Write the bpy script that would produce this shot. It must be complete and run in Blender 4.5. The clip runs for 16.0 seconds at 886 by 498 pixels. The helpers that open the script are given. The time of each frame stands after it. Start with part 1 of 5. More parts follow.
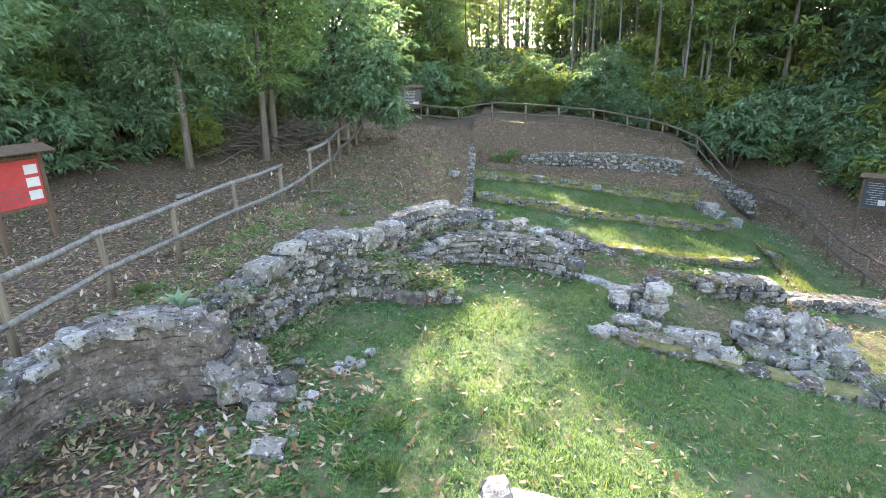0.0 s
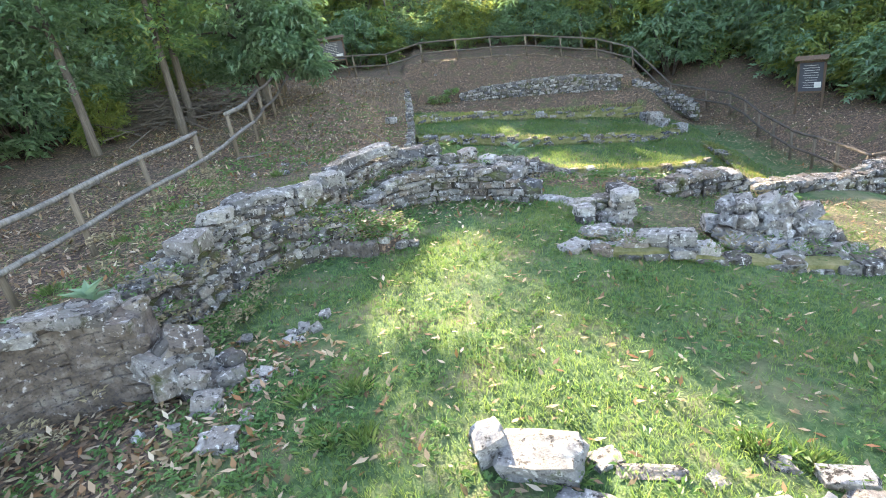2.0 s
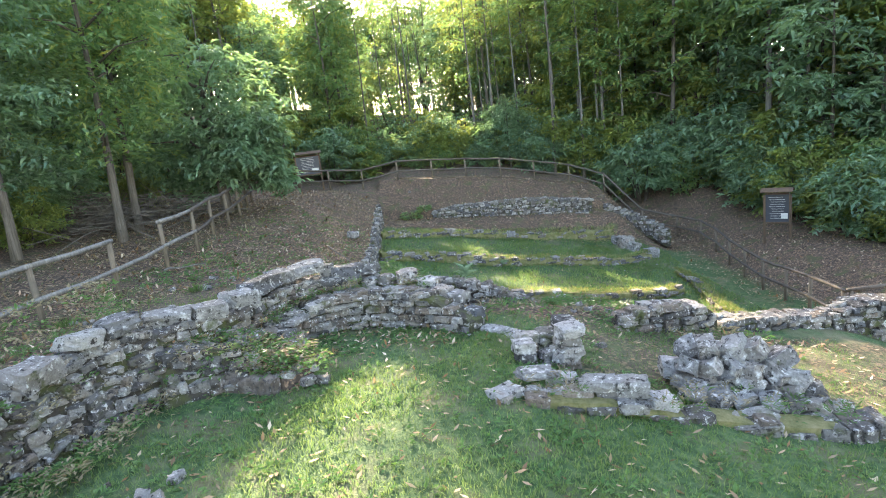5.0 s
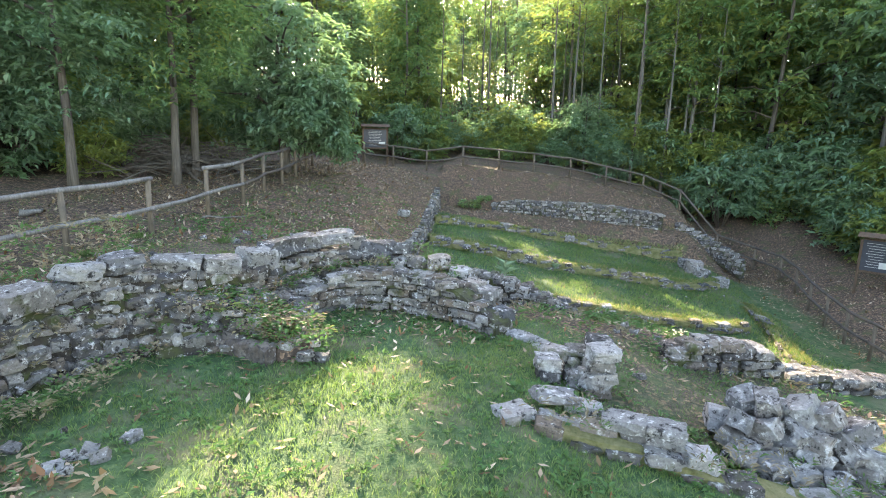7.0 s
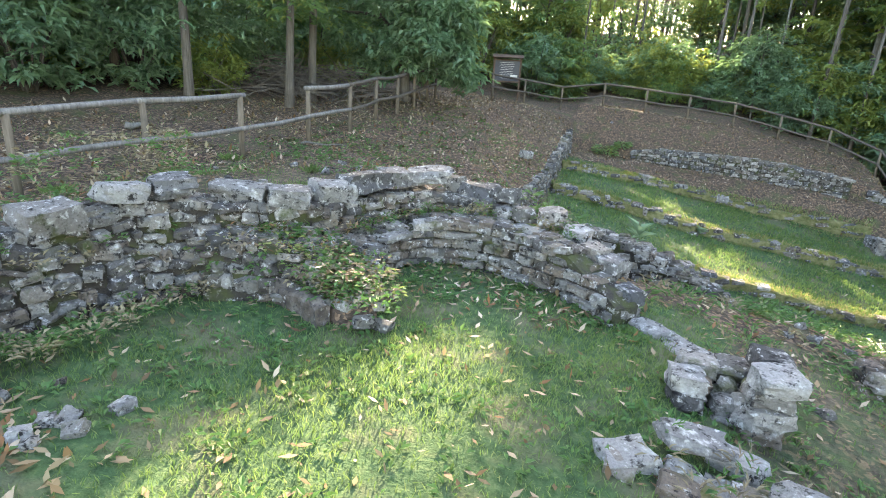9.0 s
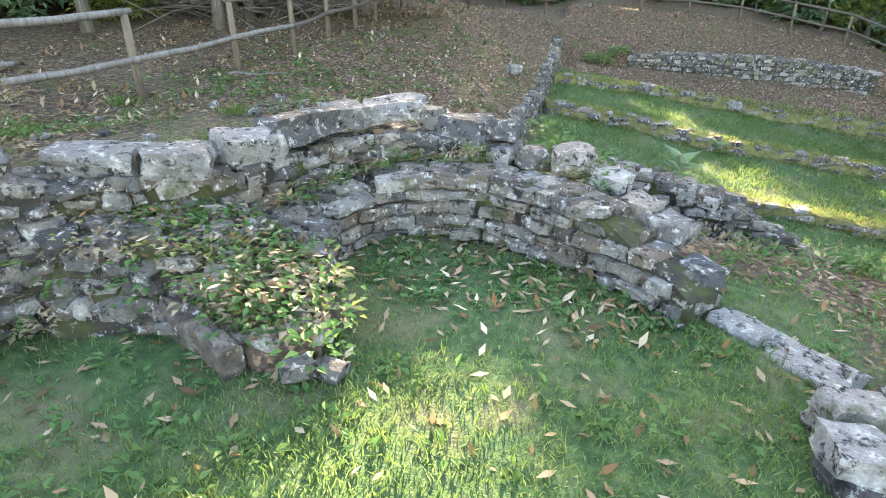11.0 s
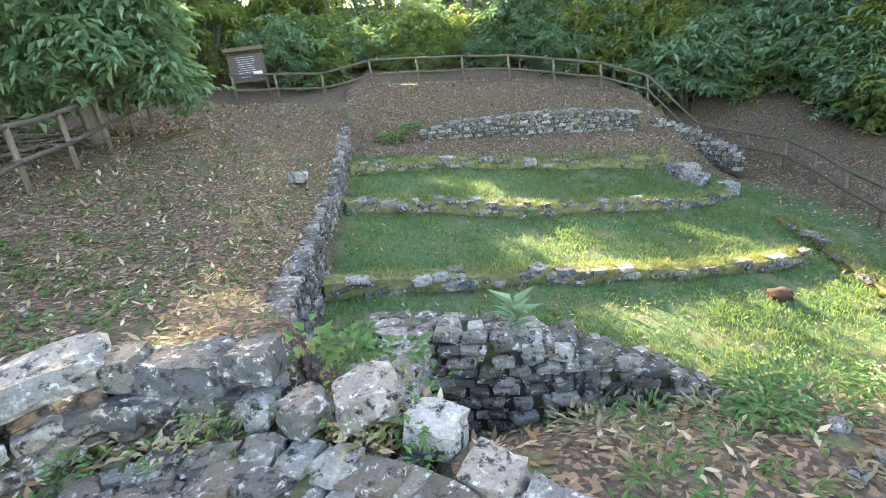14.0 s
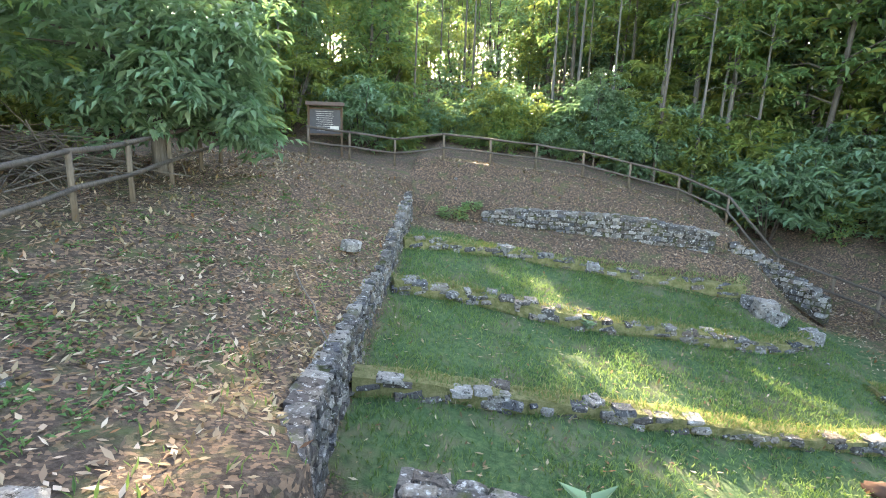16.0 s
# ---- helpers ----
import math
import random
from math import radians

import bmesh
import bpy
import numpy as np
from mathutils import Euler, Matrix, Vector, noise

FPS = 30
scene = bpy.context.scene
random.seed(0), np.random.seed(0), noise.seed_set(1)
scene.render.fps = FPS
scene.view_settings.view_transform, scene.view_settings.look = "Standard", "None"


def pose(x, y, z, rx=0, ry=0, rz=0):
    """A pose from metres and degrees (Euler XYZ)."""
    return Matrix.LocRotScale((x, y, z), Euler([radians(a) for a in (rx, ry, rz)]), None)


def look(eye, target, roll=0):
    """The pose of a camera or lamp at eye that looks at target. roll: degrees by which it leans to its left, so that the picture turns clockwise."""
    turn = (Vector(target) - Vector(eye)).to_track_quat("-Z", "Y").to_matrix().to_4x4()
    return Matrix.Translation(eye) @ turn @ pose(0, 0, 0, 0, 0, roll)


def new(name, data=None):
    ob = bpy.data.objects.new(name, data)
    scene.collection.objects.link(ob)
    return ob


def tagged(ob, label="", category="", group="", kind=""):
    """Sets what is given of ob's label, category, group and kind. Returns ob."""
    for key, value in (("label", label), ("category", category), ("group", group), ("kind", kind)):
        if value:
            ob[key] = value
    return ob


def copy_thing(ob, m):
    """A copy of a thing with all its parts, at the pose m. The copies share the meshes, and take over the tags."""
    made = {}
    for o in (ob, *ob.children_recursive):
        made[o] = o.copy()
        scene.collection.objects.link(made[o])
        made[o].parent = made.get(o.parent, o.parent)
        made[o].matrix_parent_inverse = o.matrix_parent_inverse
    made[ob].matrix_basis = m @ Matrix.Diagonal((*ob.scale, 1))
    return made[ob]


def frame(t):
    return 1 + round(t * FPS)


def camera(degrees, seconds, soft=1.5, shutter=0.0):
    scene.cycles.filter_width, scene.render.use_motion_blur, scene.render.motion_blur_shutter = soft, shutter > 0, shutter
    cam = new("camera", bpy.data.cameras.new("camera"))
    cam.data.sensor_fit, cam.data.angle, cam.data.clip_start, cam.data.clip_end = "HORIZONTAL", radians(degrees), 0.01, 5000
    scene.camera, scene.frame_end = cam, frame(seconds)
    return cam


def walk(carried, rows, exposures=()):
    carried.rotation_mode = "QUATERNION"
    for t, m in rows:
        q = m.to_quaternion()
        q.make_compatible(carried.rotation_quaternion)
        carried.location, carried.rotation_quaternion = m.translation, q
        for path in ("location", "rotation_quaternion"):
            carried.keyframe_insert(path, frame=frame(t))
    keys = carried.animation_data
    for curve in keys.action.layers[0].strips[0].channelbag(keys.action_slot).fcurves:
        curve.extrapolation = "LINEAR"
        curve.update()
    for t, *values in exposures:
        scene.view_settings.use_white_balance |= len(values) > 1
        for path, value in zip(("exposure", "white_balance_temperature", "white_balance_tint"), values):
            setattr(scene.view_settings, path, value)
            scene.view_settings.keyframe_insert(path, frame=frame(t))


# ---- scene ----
cam = camera(79.0, 16.0, 1.0)
PATH = [
    (0, (0.73, 0.993, 3.696), (0.349, 2.866, 3.107), -1.3),
    (0.5, (0.544, 1.08, 3.532), (0.149, 2.903, 2.812), -5.0),
    (1, (0.596, 1.201, 3.285), (0.285, 2.968, 2.403), -9.3),
    (1.5, (0.523, 1.396, 3.152), (0.241, 3.175, 2.283), -8.6),
    (2, (0.68, 1.677, 3.139), (0.445, 3.515, 2.387), -9.6),
    (2.5, (0.793, 1.926, 3.126), (0.598, 3.806, 2.472), -7.1),
    (3, (0.998, 2.169, 3.063), (0.721, 4.067, 2.495), -9.0),
    (3.5, (1.213, 2.2, 3.03), (1.01, 4.139, 2.587), -10.0),
    (4, (1.319, 2.329, 3.023), (1.195, 4.289, 2.645), -7.7),
    (6.5, (1.786, 3.585, 2.698), (1.496, 5.531, 2.338), -1.8),
    (7, (1.82, 3.728, 2.675), (1.457, 5.657, 2.292), 1.2),
    (7.5, (1.808, 4.331, 2.575), (1.321, 6.223, 2.146), 3.0),
    (8, (1.806, 4.69, 2.531), (1.175, 6.522, 2.035), 3.8),
    (8.5, (1.779, 4.973, 2.541), (1.027, 6.74, 1.982), 3.5),
    (8.7, (1.749, 5.148, 2.501), (0.97, 6.898, 1.925), 3.7),
    (11, (0.846, 7.427, 2.142), (0.164, 9.096, 1.276), -0.2),
    (11.5, (0.781, 7.758, 2.267), (0.191, 9.508, 1.5), -2.0),
    (12, (0.669, 8.171, 2.33), (0.338, 9.988, 1.562), -5.8),
    (12.5, (0.796, 8.69, 2.309), (0.614, 10.549, 1.592), -8.5),
    (13, (0.776, 9.088, 2.474), (0.651, 10.942, 1.734), -7.2),
    (13.5, (0.784, 9.5, 2.53), (0.721, 11.37, 1.826), -6.3),
    (14, (0.834, 9.82, 2.542), (0.712, 11.695, 1.857), -7.5),
    (14.5, (0.805, 10.12, 2.708), (0.599, 12.026, 2.138), -7.3),
    (15, (0.686, 10.433, 2.715), (0.509, 12.365, 2.23), -3.7),
    (15.5, (0.527, 10.753, 2.705), (0.326, 12.693, 2.264), 0.9),
    (16, (0.502, 10.896, 2.832), (0.235, 12.829, 2.391), 2.1),
]
walk(cam, [(t, look(eye, target, roll)) for t, eye, target, roll in PATH], [(0.0, 3.38, 7350, 18), (7.5, 3.26, 7400, 17), (11.0, 3.58, 7750, 16), (14.0, 3.66, 7600, 16), (16.0, 3.62, 7500, 16)])

# ---- light ----
SUN_AZ, SUN_EL = radians(-18), radians(21)
sun_dir = Vector((math.sin(SUN_AZ) * math.cos(SUN_EL), math.cos(SUN_AZ) * math.cos(SUN_EL), math.sin(SUN_EL)))
world = bpy.data.worlds.new("sky")
scene.world = world
world.use_nodes = True
wn = world.node_tree
sky = wn.nodes.new("ShaderNodeTexSky")
sky.sky_type, sky.sun_disc = "NISHITA", False
sky.sun_elevation, sky.sun_rotation = SUN_EL, SUN_AZ
wn.links.new(sky.outputs[0], wn.nodes["Background"].inputs[0])
wn.nodes["Background"].inputs[1].default_value = 0.15
sun = new("sun", bpy.data.lights.new("sun", "SUN"))
sun.data.energy, sun.data.angle, sun.data.color = 4.8, radians(0.6), (1.0, 0.9, 0.7)
sun.matrix_world = Matrix.Translation((0, 0, 30)) @ sun_dir.to_track_quat("Z", "Y").to_matrix().to_4x4()


# ---- materials ----
class Mat:
    """A small builder of node materials."""

    def __init__(self, name, rough=0.9, metal=0.0):
        self.m = bpy.data.materials.new(name)
        self.m.use_nodes = True
        self.t = self.m.node_tree
        self.b = self.t.nodes["Principled BSDF"]
        self.b.inputs["Roughness"].default_value = rough
        self.b.inputs["Metallic"].default_value = metal
        self.b.inputs["Specular IOR Level"].default_value = 0.25
        self.co = self.t.nodes.new("ShaderNodeTexCoord").outputs["Object"]

    def node(self, kind, **values):
        n = self.t.nodes.new(kind)
        for key, v in values.items():
            n.inputs[key].default_value = v
        return n

    def link(self, a, b):
        self.t.links.new(a, b)

    def world_co(self):
        return self.t.nodes.new("ShaderNodeNewGeometry").outputs["Position"]

    def noise(self, scale, detail=4, rough=0.6, co=None, stretch=None):
        n = self.node("ShaderNodeTexNoise", Scale=scale, Detail=detail, Roughness=rough)
        src = co or self.world_co()
        if stretch:
            v = self.t.nodes.new("ShaderNodeMapping")
            v.inputs["Scale"].default_value = stretch
            self.link(src, v.inputs[0])
            src = v.outputs[0]
        self.link(src, n.inputs["Vector"])
        return n.outputs["Fac"]

    def voronoi(self, scale, feature="F1", out="Distance", co=None):
        n = self.node("ShaderNodeTexVoronoi", Scale=scale)
        n.feature = feature
        self.link(co or self.world_co(), n.inputs["Vector"])
        return n.outputs[out]

    def ramp(self, fac, *stops):
        n = self.t.nodes.new("ShaderNodeValToRGB")
        while len(n.color_ramp.elements) < len(stops):
            n.color_ramp.elements.new(0.5)
        for e, (p, c) in zip(n.color_ramp.elements, stops):
            e.position, e.color = p, (c if len(c) == 4 else (*c, 1))
        self.link(fac, n.inputs[0])
        return n.outputs[0]

    def grey(self, fac, lo, hi):
        return self.ramp(fac, (lo, (0, 0, 0)), (hi, (1, 1, 1)))

    def mix(self, fac, a, b, kind="MIX"):
        n = self.t.nodes.new("ShaderNodeMix")
        n.data_type, n.blend_type = "RGBA", kind
        for src, i in ((fac, 0), (a, 6), (b, 7)):
            if isinstance(src, (int, float)):
                n.inputs[i].default_value = src
            elif isinstance(src, tuple):
                n.inputs[i].default_value = (*src, 1)
            else:
                self.link(src, n.inputs[i])
        return n.outputs[2]

    def random(self):
        return self.t.nodes.new("ShaderNodeObjectInfo").outputs["Random"]

    def island(self):
        return self.t.nodes.new("ShaderNodeNewGeometry").outputs["Random Per Island"]

    def attr(self, name):
        n = self.t.nodes.new("ShaderNodeAttribute")
        n.attribute_name = name
        return n.outputs["Color"]

    def colour(self, c):
        if isinstance(c, tuple):
            self.b.inputs["Base Color"].default_value = (*c, 1)
        else:
            self.link(c, self.b.inputs["Base Color"])
        return self

    def bump(self, h, strength=0.4, dist=0.02):
        n = self.node("ShaderNodeBump", Strength=strength, Distance=dist)
        self.link(h, n.inputs["Height"])
        self.link(n.outputs[0], self.b.inputs["Normal"])
        return self

    def leafy(self, amount=0.35, tint=(0.25, 0.4, 0.05)):
        """Light that comes through a leaf."""
        tr = self.node("ShaderNodeBsdfTranslucent")
        src = self.b.inputs["Base Color"]
        if src.is_linked:
            lit = self.mix(0.5, src.links[0].from_socket, tint)
            self.link(lit, tr.inputs[0])
        else:
            tr.inputs[0].default_value = (*tint, 1)
        mixer = self.t.nodes.new("ShaderNodeMixShader")
        mixer.inputs[0].default_value = amount
        self.link(self.b.outputs[0], mixer.inputs[1])
        self.link(tr.outputs[0], mixer.inputs[2])
        self.link(mixer.outputs[0], self.t.nodes["Material Output"].inputs[0])
        return self


def stone_material(name, tones, lichen=0.5, moss=0.15):
    m = Mat(name, 0.92)
    base = m.ramp(m.random(), *[(i / (len(tones) - 1), c) for i, c in enumerate(tones)])
    fine = m.noise(38, 5, 0.7)
    mid = m.noise(7, 4)
    c = m.mix(m.grey(fine, 0.3, 0.75), m.mix(0.55, base, (0.045, 0.043, 0.042), "MIX"), base)
    c = m.mix(m.grey(mid, 0.62 - 0.25 * lichen, 0.80 - 0.2 * lichen), c, (0.47, 0.455, 0.425))
    c = m.mix(m.grey(m.noise(14, 5, 0.72), 0.57, 0.645), c, (0.55, 0.535, 0.505))
    c = m.mix(m.grey(m.noise(10, 5, 0.74), 0.54, 0.625), c, (0.032, 0.029, 0.027))
    c = m.mix(m.grey(m.noise(3.1, 4), 0.72 - moss, 0.80 - moss * 0.6), c, (0.075, 0.085, 0.03))
    m.colour(c).bump(m.mix(0.4, m.noise(22, 6, 0.75), m.noise(80, 3)), 1.0, 0.06)
    return m.m


M_STONE = stone_material("limestone", [(0.13, 0.12, 0.108), (0.34, 0.32, 0.285), (0.07, 0.068, 0.066), (0.46, 0.435, 0.39), (0.22, 0.172, 0.13), (0.10, 0.094, 0.09), (0.31, 0.27, 0.215)], 0.2, 0.14)
M_PALE = stone_material("pale limestone", [(0.27, 0.26, 0.24), (0.48, 0.46, 0.43), (0.19, 0.186, 0.182), (0.35, 0.31, 0.265)], 0.38, 0.06)
M_DARK = stone_material("dark slate stone", [(0.075, 0.08, 0.085), (0.14, 0.145, 0.155), (0.10, 0.095, 0.09), (0.18, 0.18, 0.18)], 0.25, 0.12)
# earthy wall core; its near-black tone also paints the shade between the stones
M_MORTAR = stone_material("earthy mortar with gap shade", [(0.045, 0.037, 0.028), (0.065, 0.053, 0.04)], 0.15, 0.25)


def wall_face_material():
    """Old rendered rubble face: greyish brown with dark stains and mortar smears."""
    m = Mat("rough wall face", 0.95)
    cell = m.voronoi(9)
    c = m.ramp(m.noise(5, 5, 0.7), (0.3, (0.045, 0.036, 0.03)), (0.5, (0.105, 0.086, 0.07)), (0.7, (0.20, 0.175, 0.15)))
    c = m.mix(m.grey(m.noise(24, 4, 0.7), 0.55, 0.63), c, (0.045, 0.04, 0.04))
    c = m.mix(m.grey(m.noise(11, 3), 0.62, 0.72), c, (0.36, 0.34, 0.32))
    m.colour(c).bump(m.mix(0.5, cell, m.noise(28, 5)), 1.0, 0.06)
    return m.m


M_FACE = wall_face_material()


def ground_material():
    m = Mat("grass and leaf litter", 0.97)
    grass = m.ramp(m.noise(9, 5, 0.7), (0.3, (0.018, 0.042, 0.015)), (0.5, (0.048, 0.095, 0.034)), (0.72, (0.11, 0.15, 0.06)))
    grass = m.mix(m.grey(m.noise(1.3, 3), 0.5, 0.7), grass, (0.125, 0.12, 0.068))
    soil = m.ramp(m.noise(13, 5, 0.7), (0.3, (0.026, 0.019, 0.014)), (0.5, (0.072, 0.051, 0.037)), (0.72, (0.15, 0.113, 0.084)))
    soil = m.mix(m.grey(m.voronoi(24, out="Color"), 0.62, 0.72), soil, (0.21, 0.135, 0.085))
    soil = m.mix(m.grey(m.noise(2.1, 3), 0.52, 0.7), soil, (0.075, 0.085, 0.035))
    edge = m.mix(0.5, m.attr("cover"), m.noise(3.5, 5, 0.7), "OVERLAY")
    c = m.mix(m.grey(edge, 0.38, 0.62), soil, grass)
    m.colour(c).bump(m.mix(0.5, m.noise(45, 4), m.noise(9, 4)), 0.9, 0.05)
    return m.m


def leaf_material(name, tones, amount=0.42, tint=(0.27, 0.42, 0.10), rough=0.5):
    m = Mat(name, rough)
    c = m.ramp(m.island(), *[(i / (len(tones) - 1), t) for i, t in enumerate(tones)])
    m.colour(m.mix(m.grey(m.noise(0.8, 2), 0.35, 0.75), c, m.mix(0.5, c, (0.10, 0.12, 0.02))))
    m.b.inputs["Specular IOR Level"].default_value = 0.65 if rough < 0.5 else 0.3
    return m.leafy(amount, tint).m


M_GROUND = ground_material()
M_LEAF = leaf_material("chestnut leaves", [(0.050, 0.125, 0.050), (0.100, 0.215, 0.090), (0.145, 0.275, 0.122), (0.190, 0.300, 0.105), (0.340, 0.330, 0.075)], rough=0.36)
M_LEAF_BLUE = leaf_material("cool green leaves", [(0.055, 0.130, 0.083), (0.110, 0.220, 0.145), (0.170, 0.300, 0.198), (0.235, 0.360, 0.230)], rough=0.36)
M_LEAF_YELLOW = leaf_material("yellowing leaves", [(0.085, 0.170, 0.050), (0.150, 0.235, 0.062), (0.290, 0.315, 0.075), (0.110, 0.195, 0.070)], 0.45, (0.38, 0.43, 0.09), rough=0.36)
M_GRASS = leaf_material("grass blades", [(0.050, 0.115, 0.034), (0.085, 0.165, 0.048), (0.125, 0.210, 0.065), (0.220, 0.235, 0.110)], 0.38, (0.27, 0.42, 0.10), 0.6)


def turf_material():
    m = Mat("turf and moss", 0.97)
    c = m.ramp(m.noise(6, 5, 0.7), (0.3, (0.09, 0.095, 0.035)), (0.5, (0.20, 0.195, 0.08)), (0.7, (0.31, 0.27, 0.14)))
    m.colour(c).bump(m.noise(40, 5, 0.7), 1.0, 0.06)
    return m.m


M_TURF = turf_material()

M_HERB = leaf_material("herb leaves", [(0.035, 0.10, 0.03), (0.06, 0.15, 0.045), (0.09, 0.18, 0.06)], 0.3, (0.2, 0.4, 0.06))
M_MULLEIN = leaf_material("pale felty leaves", [(0.16, 0.25, 0.15), (0.20, 0.30, 0.19)], 0.2, (0.3, 0.4, 0.2), 0.9)
M_LITTER = leaf_material("dry chestnut leaves", [(0.085, 0.045, 0.026), (0.16, 0.088, 0.052), (0.30, 0.20, 0.125), (0.58, 0.47, 0.35), (0.25, 0.105, 0.045), (0.05, 0.032, 0.023), (0.38, 0.28, 0.185), (0.11, 0.06, 0.038)], 0.15, (0.4, 0.25, 0.1), 0.8)
M_MOSS = leaf_material("dry moss and grass", [(0.20, 0.20, 0.07), (0.31, 0.28, 0.12), (0.42, 0.37, 0.19), (0.14, 0.17, 0.05)], 0.3, (0.4, 0.38, 0.1), 0.8)
M_DRY = leaf_material("dry stalks", [(0.22, 0.17, 0.11), (0.33, 0.27, 0.18), (0.13, 0.10, 0.07)], 0.1, (0.4, 0.3, 0.15), 0.9)


def wood_material(name, dark, light, rough=0.85):
    m = Mat(name, rough)
    g = m.noise(26, 5, 0.7, m.co, (1, 1, 0.06))
    c = m.mix(m.grey(g, 0.3, 0.7), dark, light)
    c = m.mix(m.grey(m.noise(4, 3), 0.5, 0.75), c, m.mix(0.6, c, (0.06, 0.055, 0.045)))
    m.colour(c).bump(g, 0.5, 0.01)
    return m.m


M_RAIL = wood_material("weathered grey wood", (0.085, 0.078, 0.068), (0.23, 0.215, 0.195))
# darker brown copy of the rail wood, with the shade put into its colour
M_RAIL_SHADED = wood_material("brown weathered rail in shade", (0.045, 0.037, 0.03), (0.115, 0.098, 0.08))
M_POST = wood_material("brown weathered post", (0.075, 0.058, 0.04), (0.18, 0.145, 0.105))
M_BARK = wood_material("chestnut bark", (0.045, 0.038, 0.03), (0.155, 0.135, 0.11), 0.95)
M_BARK_PALE = wood_material("pale bark", (0.075, 0.068, 0.058), (0.19, 0.178, 0.155), 0.95)
M_FRAME = wood_material("dark stained boards", (0.055, 0.035, 0.022), (0.13, 0.085, 0.055))


def plain(name, c, rough=0.6):
    m = Mat(name, rough)
    m.colour(m.mix(m.grey(m.noise(6, 4), 0.35, 0.7), c, tuple(v * 0.8 for v in c)))
    return m.m


M_RED = plain("red printed panel", (0.42, 0.055, 0.05), 0.45)
M_PANEL = plain("dark printed panel", (0.045, 0.05, 0.06), 0.35)
M_PRINT = plain("pale print", (0.50, 0.50, 0.46), 0.6)
M_PRINT_DARK = plain("dark print", (0.10, 0.10, 0.11), 0.6)
M_DUNG = plain("dark crumbled earth", (0.075, 0.04, 0.025), 0.95)


# ---- ground form ----
def ss(a, b, v):
    t = np.clip((v - a) / (b - a), 0, 1)
    return t * t * (3 - 2 * t)


WALL_Y = [4.0, 5.0, 7.0, 9.0, 10.0, 11.0, 12.4, 13.2, 14.2, 15.7, 22.0, 30.0, 34.0]
WALL_X = [-4.75, -4.75, -4.3, -3.75, -3.3, -2.7, -2.15, -1.1, -0.75, -1.75, -2.4, -3.4, -4.0]
RIM_Y, RIM_Z = [5.0, 8.0, 11.0, 13.5, 16.0, 19.0, 23.0, 30.0, 34.0], [0.55, 0.85, 0.95, 0.55, -0.15, -0.3, -0.1, 0.65, 1.4]


def height(x, y):
    """The ground's height, in metres, for arrays of places."""
    x, y = np.asarray(x, float), np.asarray(y, float)
    lawn = -0.02 - 0.2 * np.maximum(0, x - 1.6) + 0.03 * np.maximum(0, 5 - y)
    terrace = -1.55 - 0.2 * np.minimum(x, 7.5) + 0.06 * (y - 20)
    low = lawn + (terrace - lawn) * ss(12.0, 16.0, y - 0.25 * np.clip(x, -2, 4))
    far_y = np.interp(x, [-7, -4.6, 3, 9, 12], [31.5, 32.6, 34.4, 33.5, 29])
    far_z = np.interp(x, [-7, -4.6, 3, 9.5, 12], [1.6, 1.7, 1.0, -0.3, -1.6])
    shelf = -0.62 - 0.06 * x
    low = low + (shelf - low) * ss(28.0, 30.4, y) * ss(12.5, 9, x)
    bank = shelf + 0.5 + (far_z - shelf - 0.5) * np.clip((y - 31) / np.maximum(far_y - 31, 1.5), 0, 1)
    low = np.where(x < 12, low + (bank - low) * ss(30.75, 31.0, y) * ss(11.5, 9, x), low)
    right = -2.5 - 0.7 * ss(15, 22, y) + 0.10 * (y - 24) * ss(24, 40, y) + 0.36 * np.clip(x - 11.8, 0, 2.5)
    low = low + (right - low) * ss(8.0, 11.0, x) * ss(10, 16, y)
    edge = np.interp(y, WALL_Y, WALL_X)
    rim = np.interp(y, RIM_Y, RIM_Z)
    top = 0.72 + 0.055 * np.clip(y - 10, -6, 13) + 0.11 * np.clip(-6 - x, 0, 40)
    run = np.clip((edge - x) / np.maximum(edge + 5.8, 0.5), 0, 1)
    up = rim + (top - rim) * run
    z = low + (up - low) * ss(0.12, -0.12, x - edge)
    away = np.maximum(0, np.hypot((x - 1) / 1.0, y - 16) - 21)
    return z + 0.17 * away * ss(10, 30, y) * ss(60, 30, away) + 6.0 * ss(30, 60, away) * ss(10, 30, y)


def rough_height(x, y):
    z = height(x, y)
    return z + 0.03 * np.sin(x * 2.3 + 0.7 * y) * np.sin(y * 1.9 - 0.4 * x) + 0.015 * np.sin(x * 6.1 + y * 3.3) * np.sin(y * 5.3)


def at_ground(x, y):
    return float(rough_height(x, y))


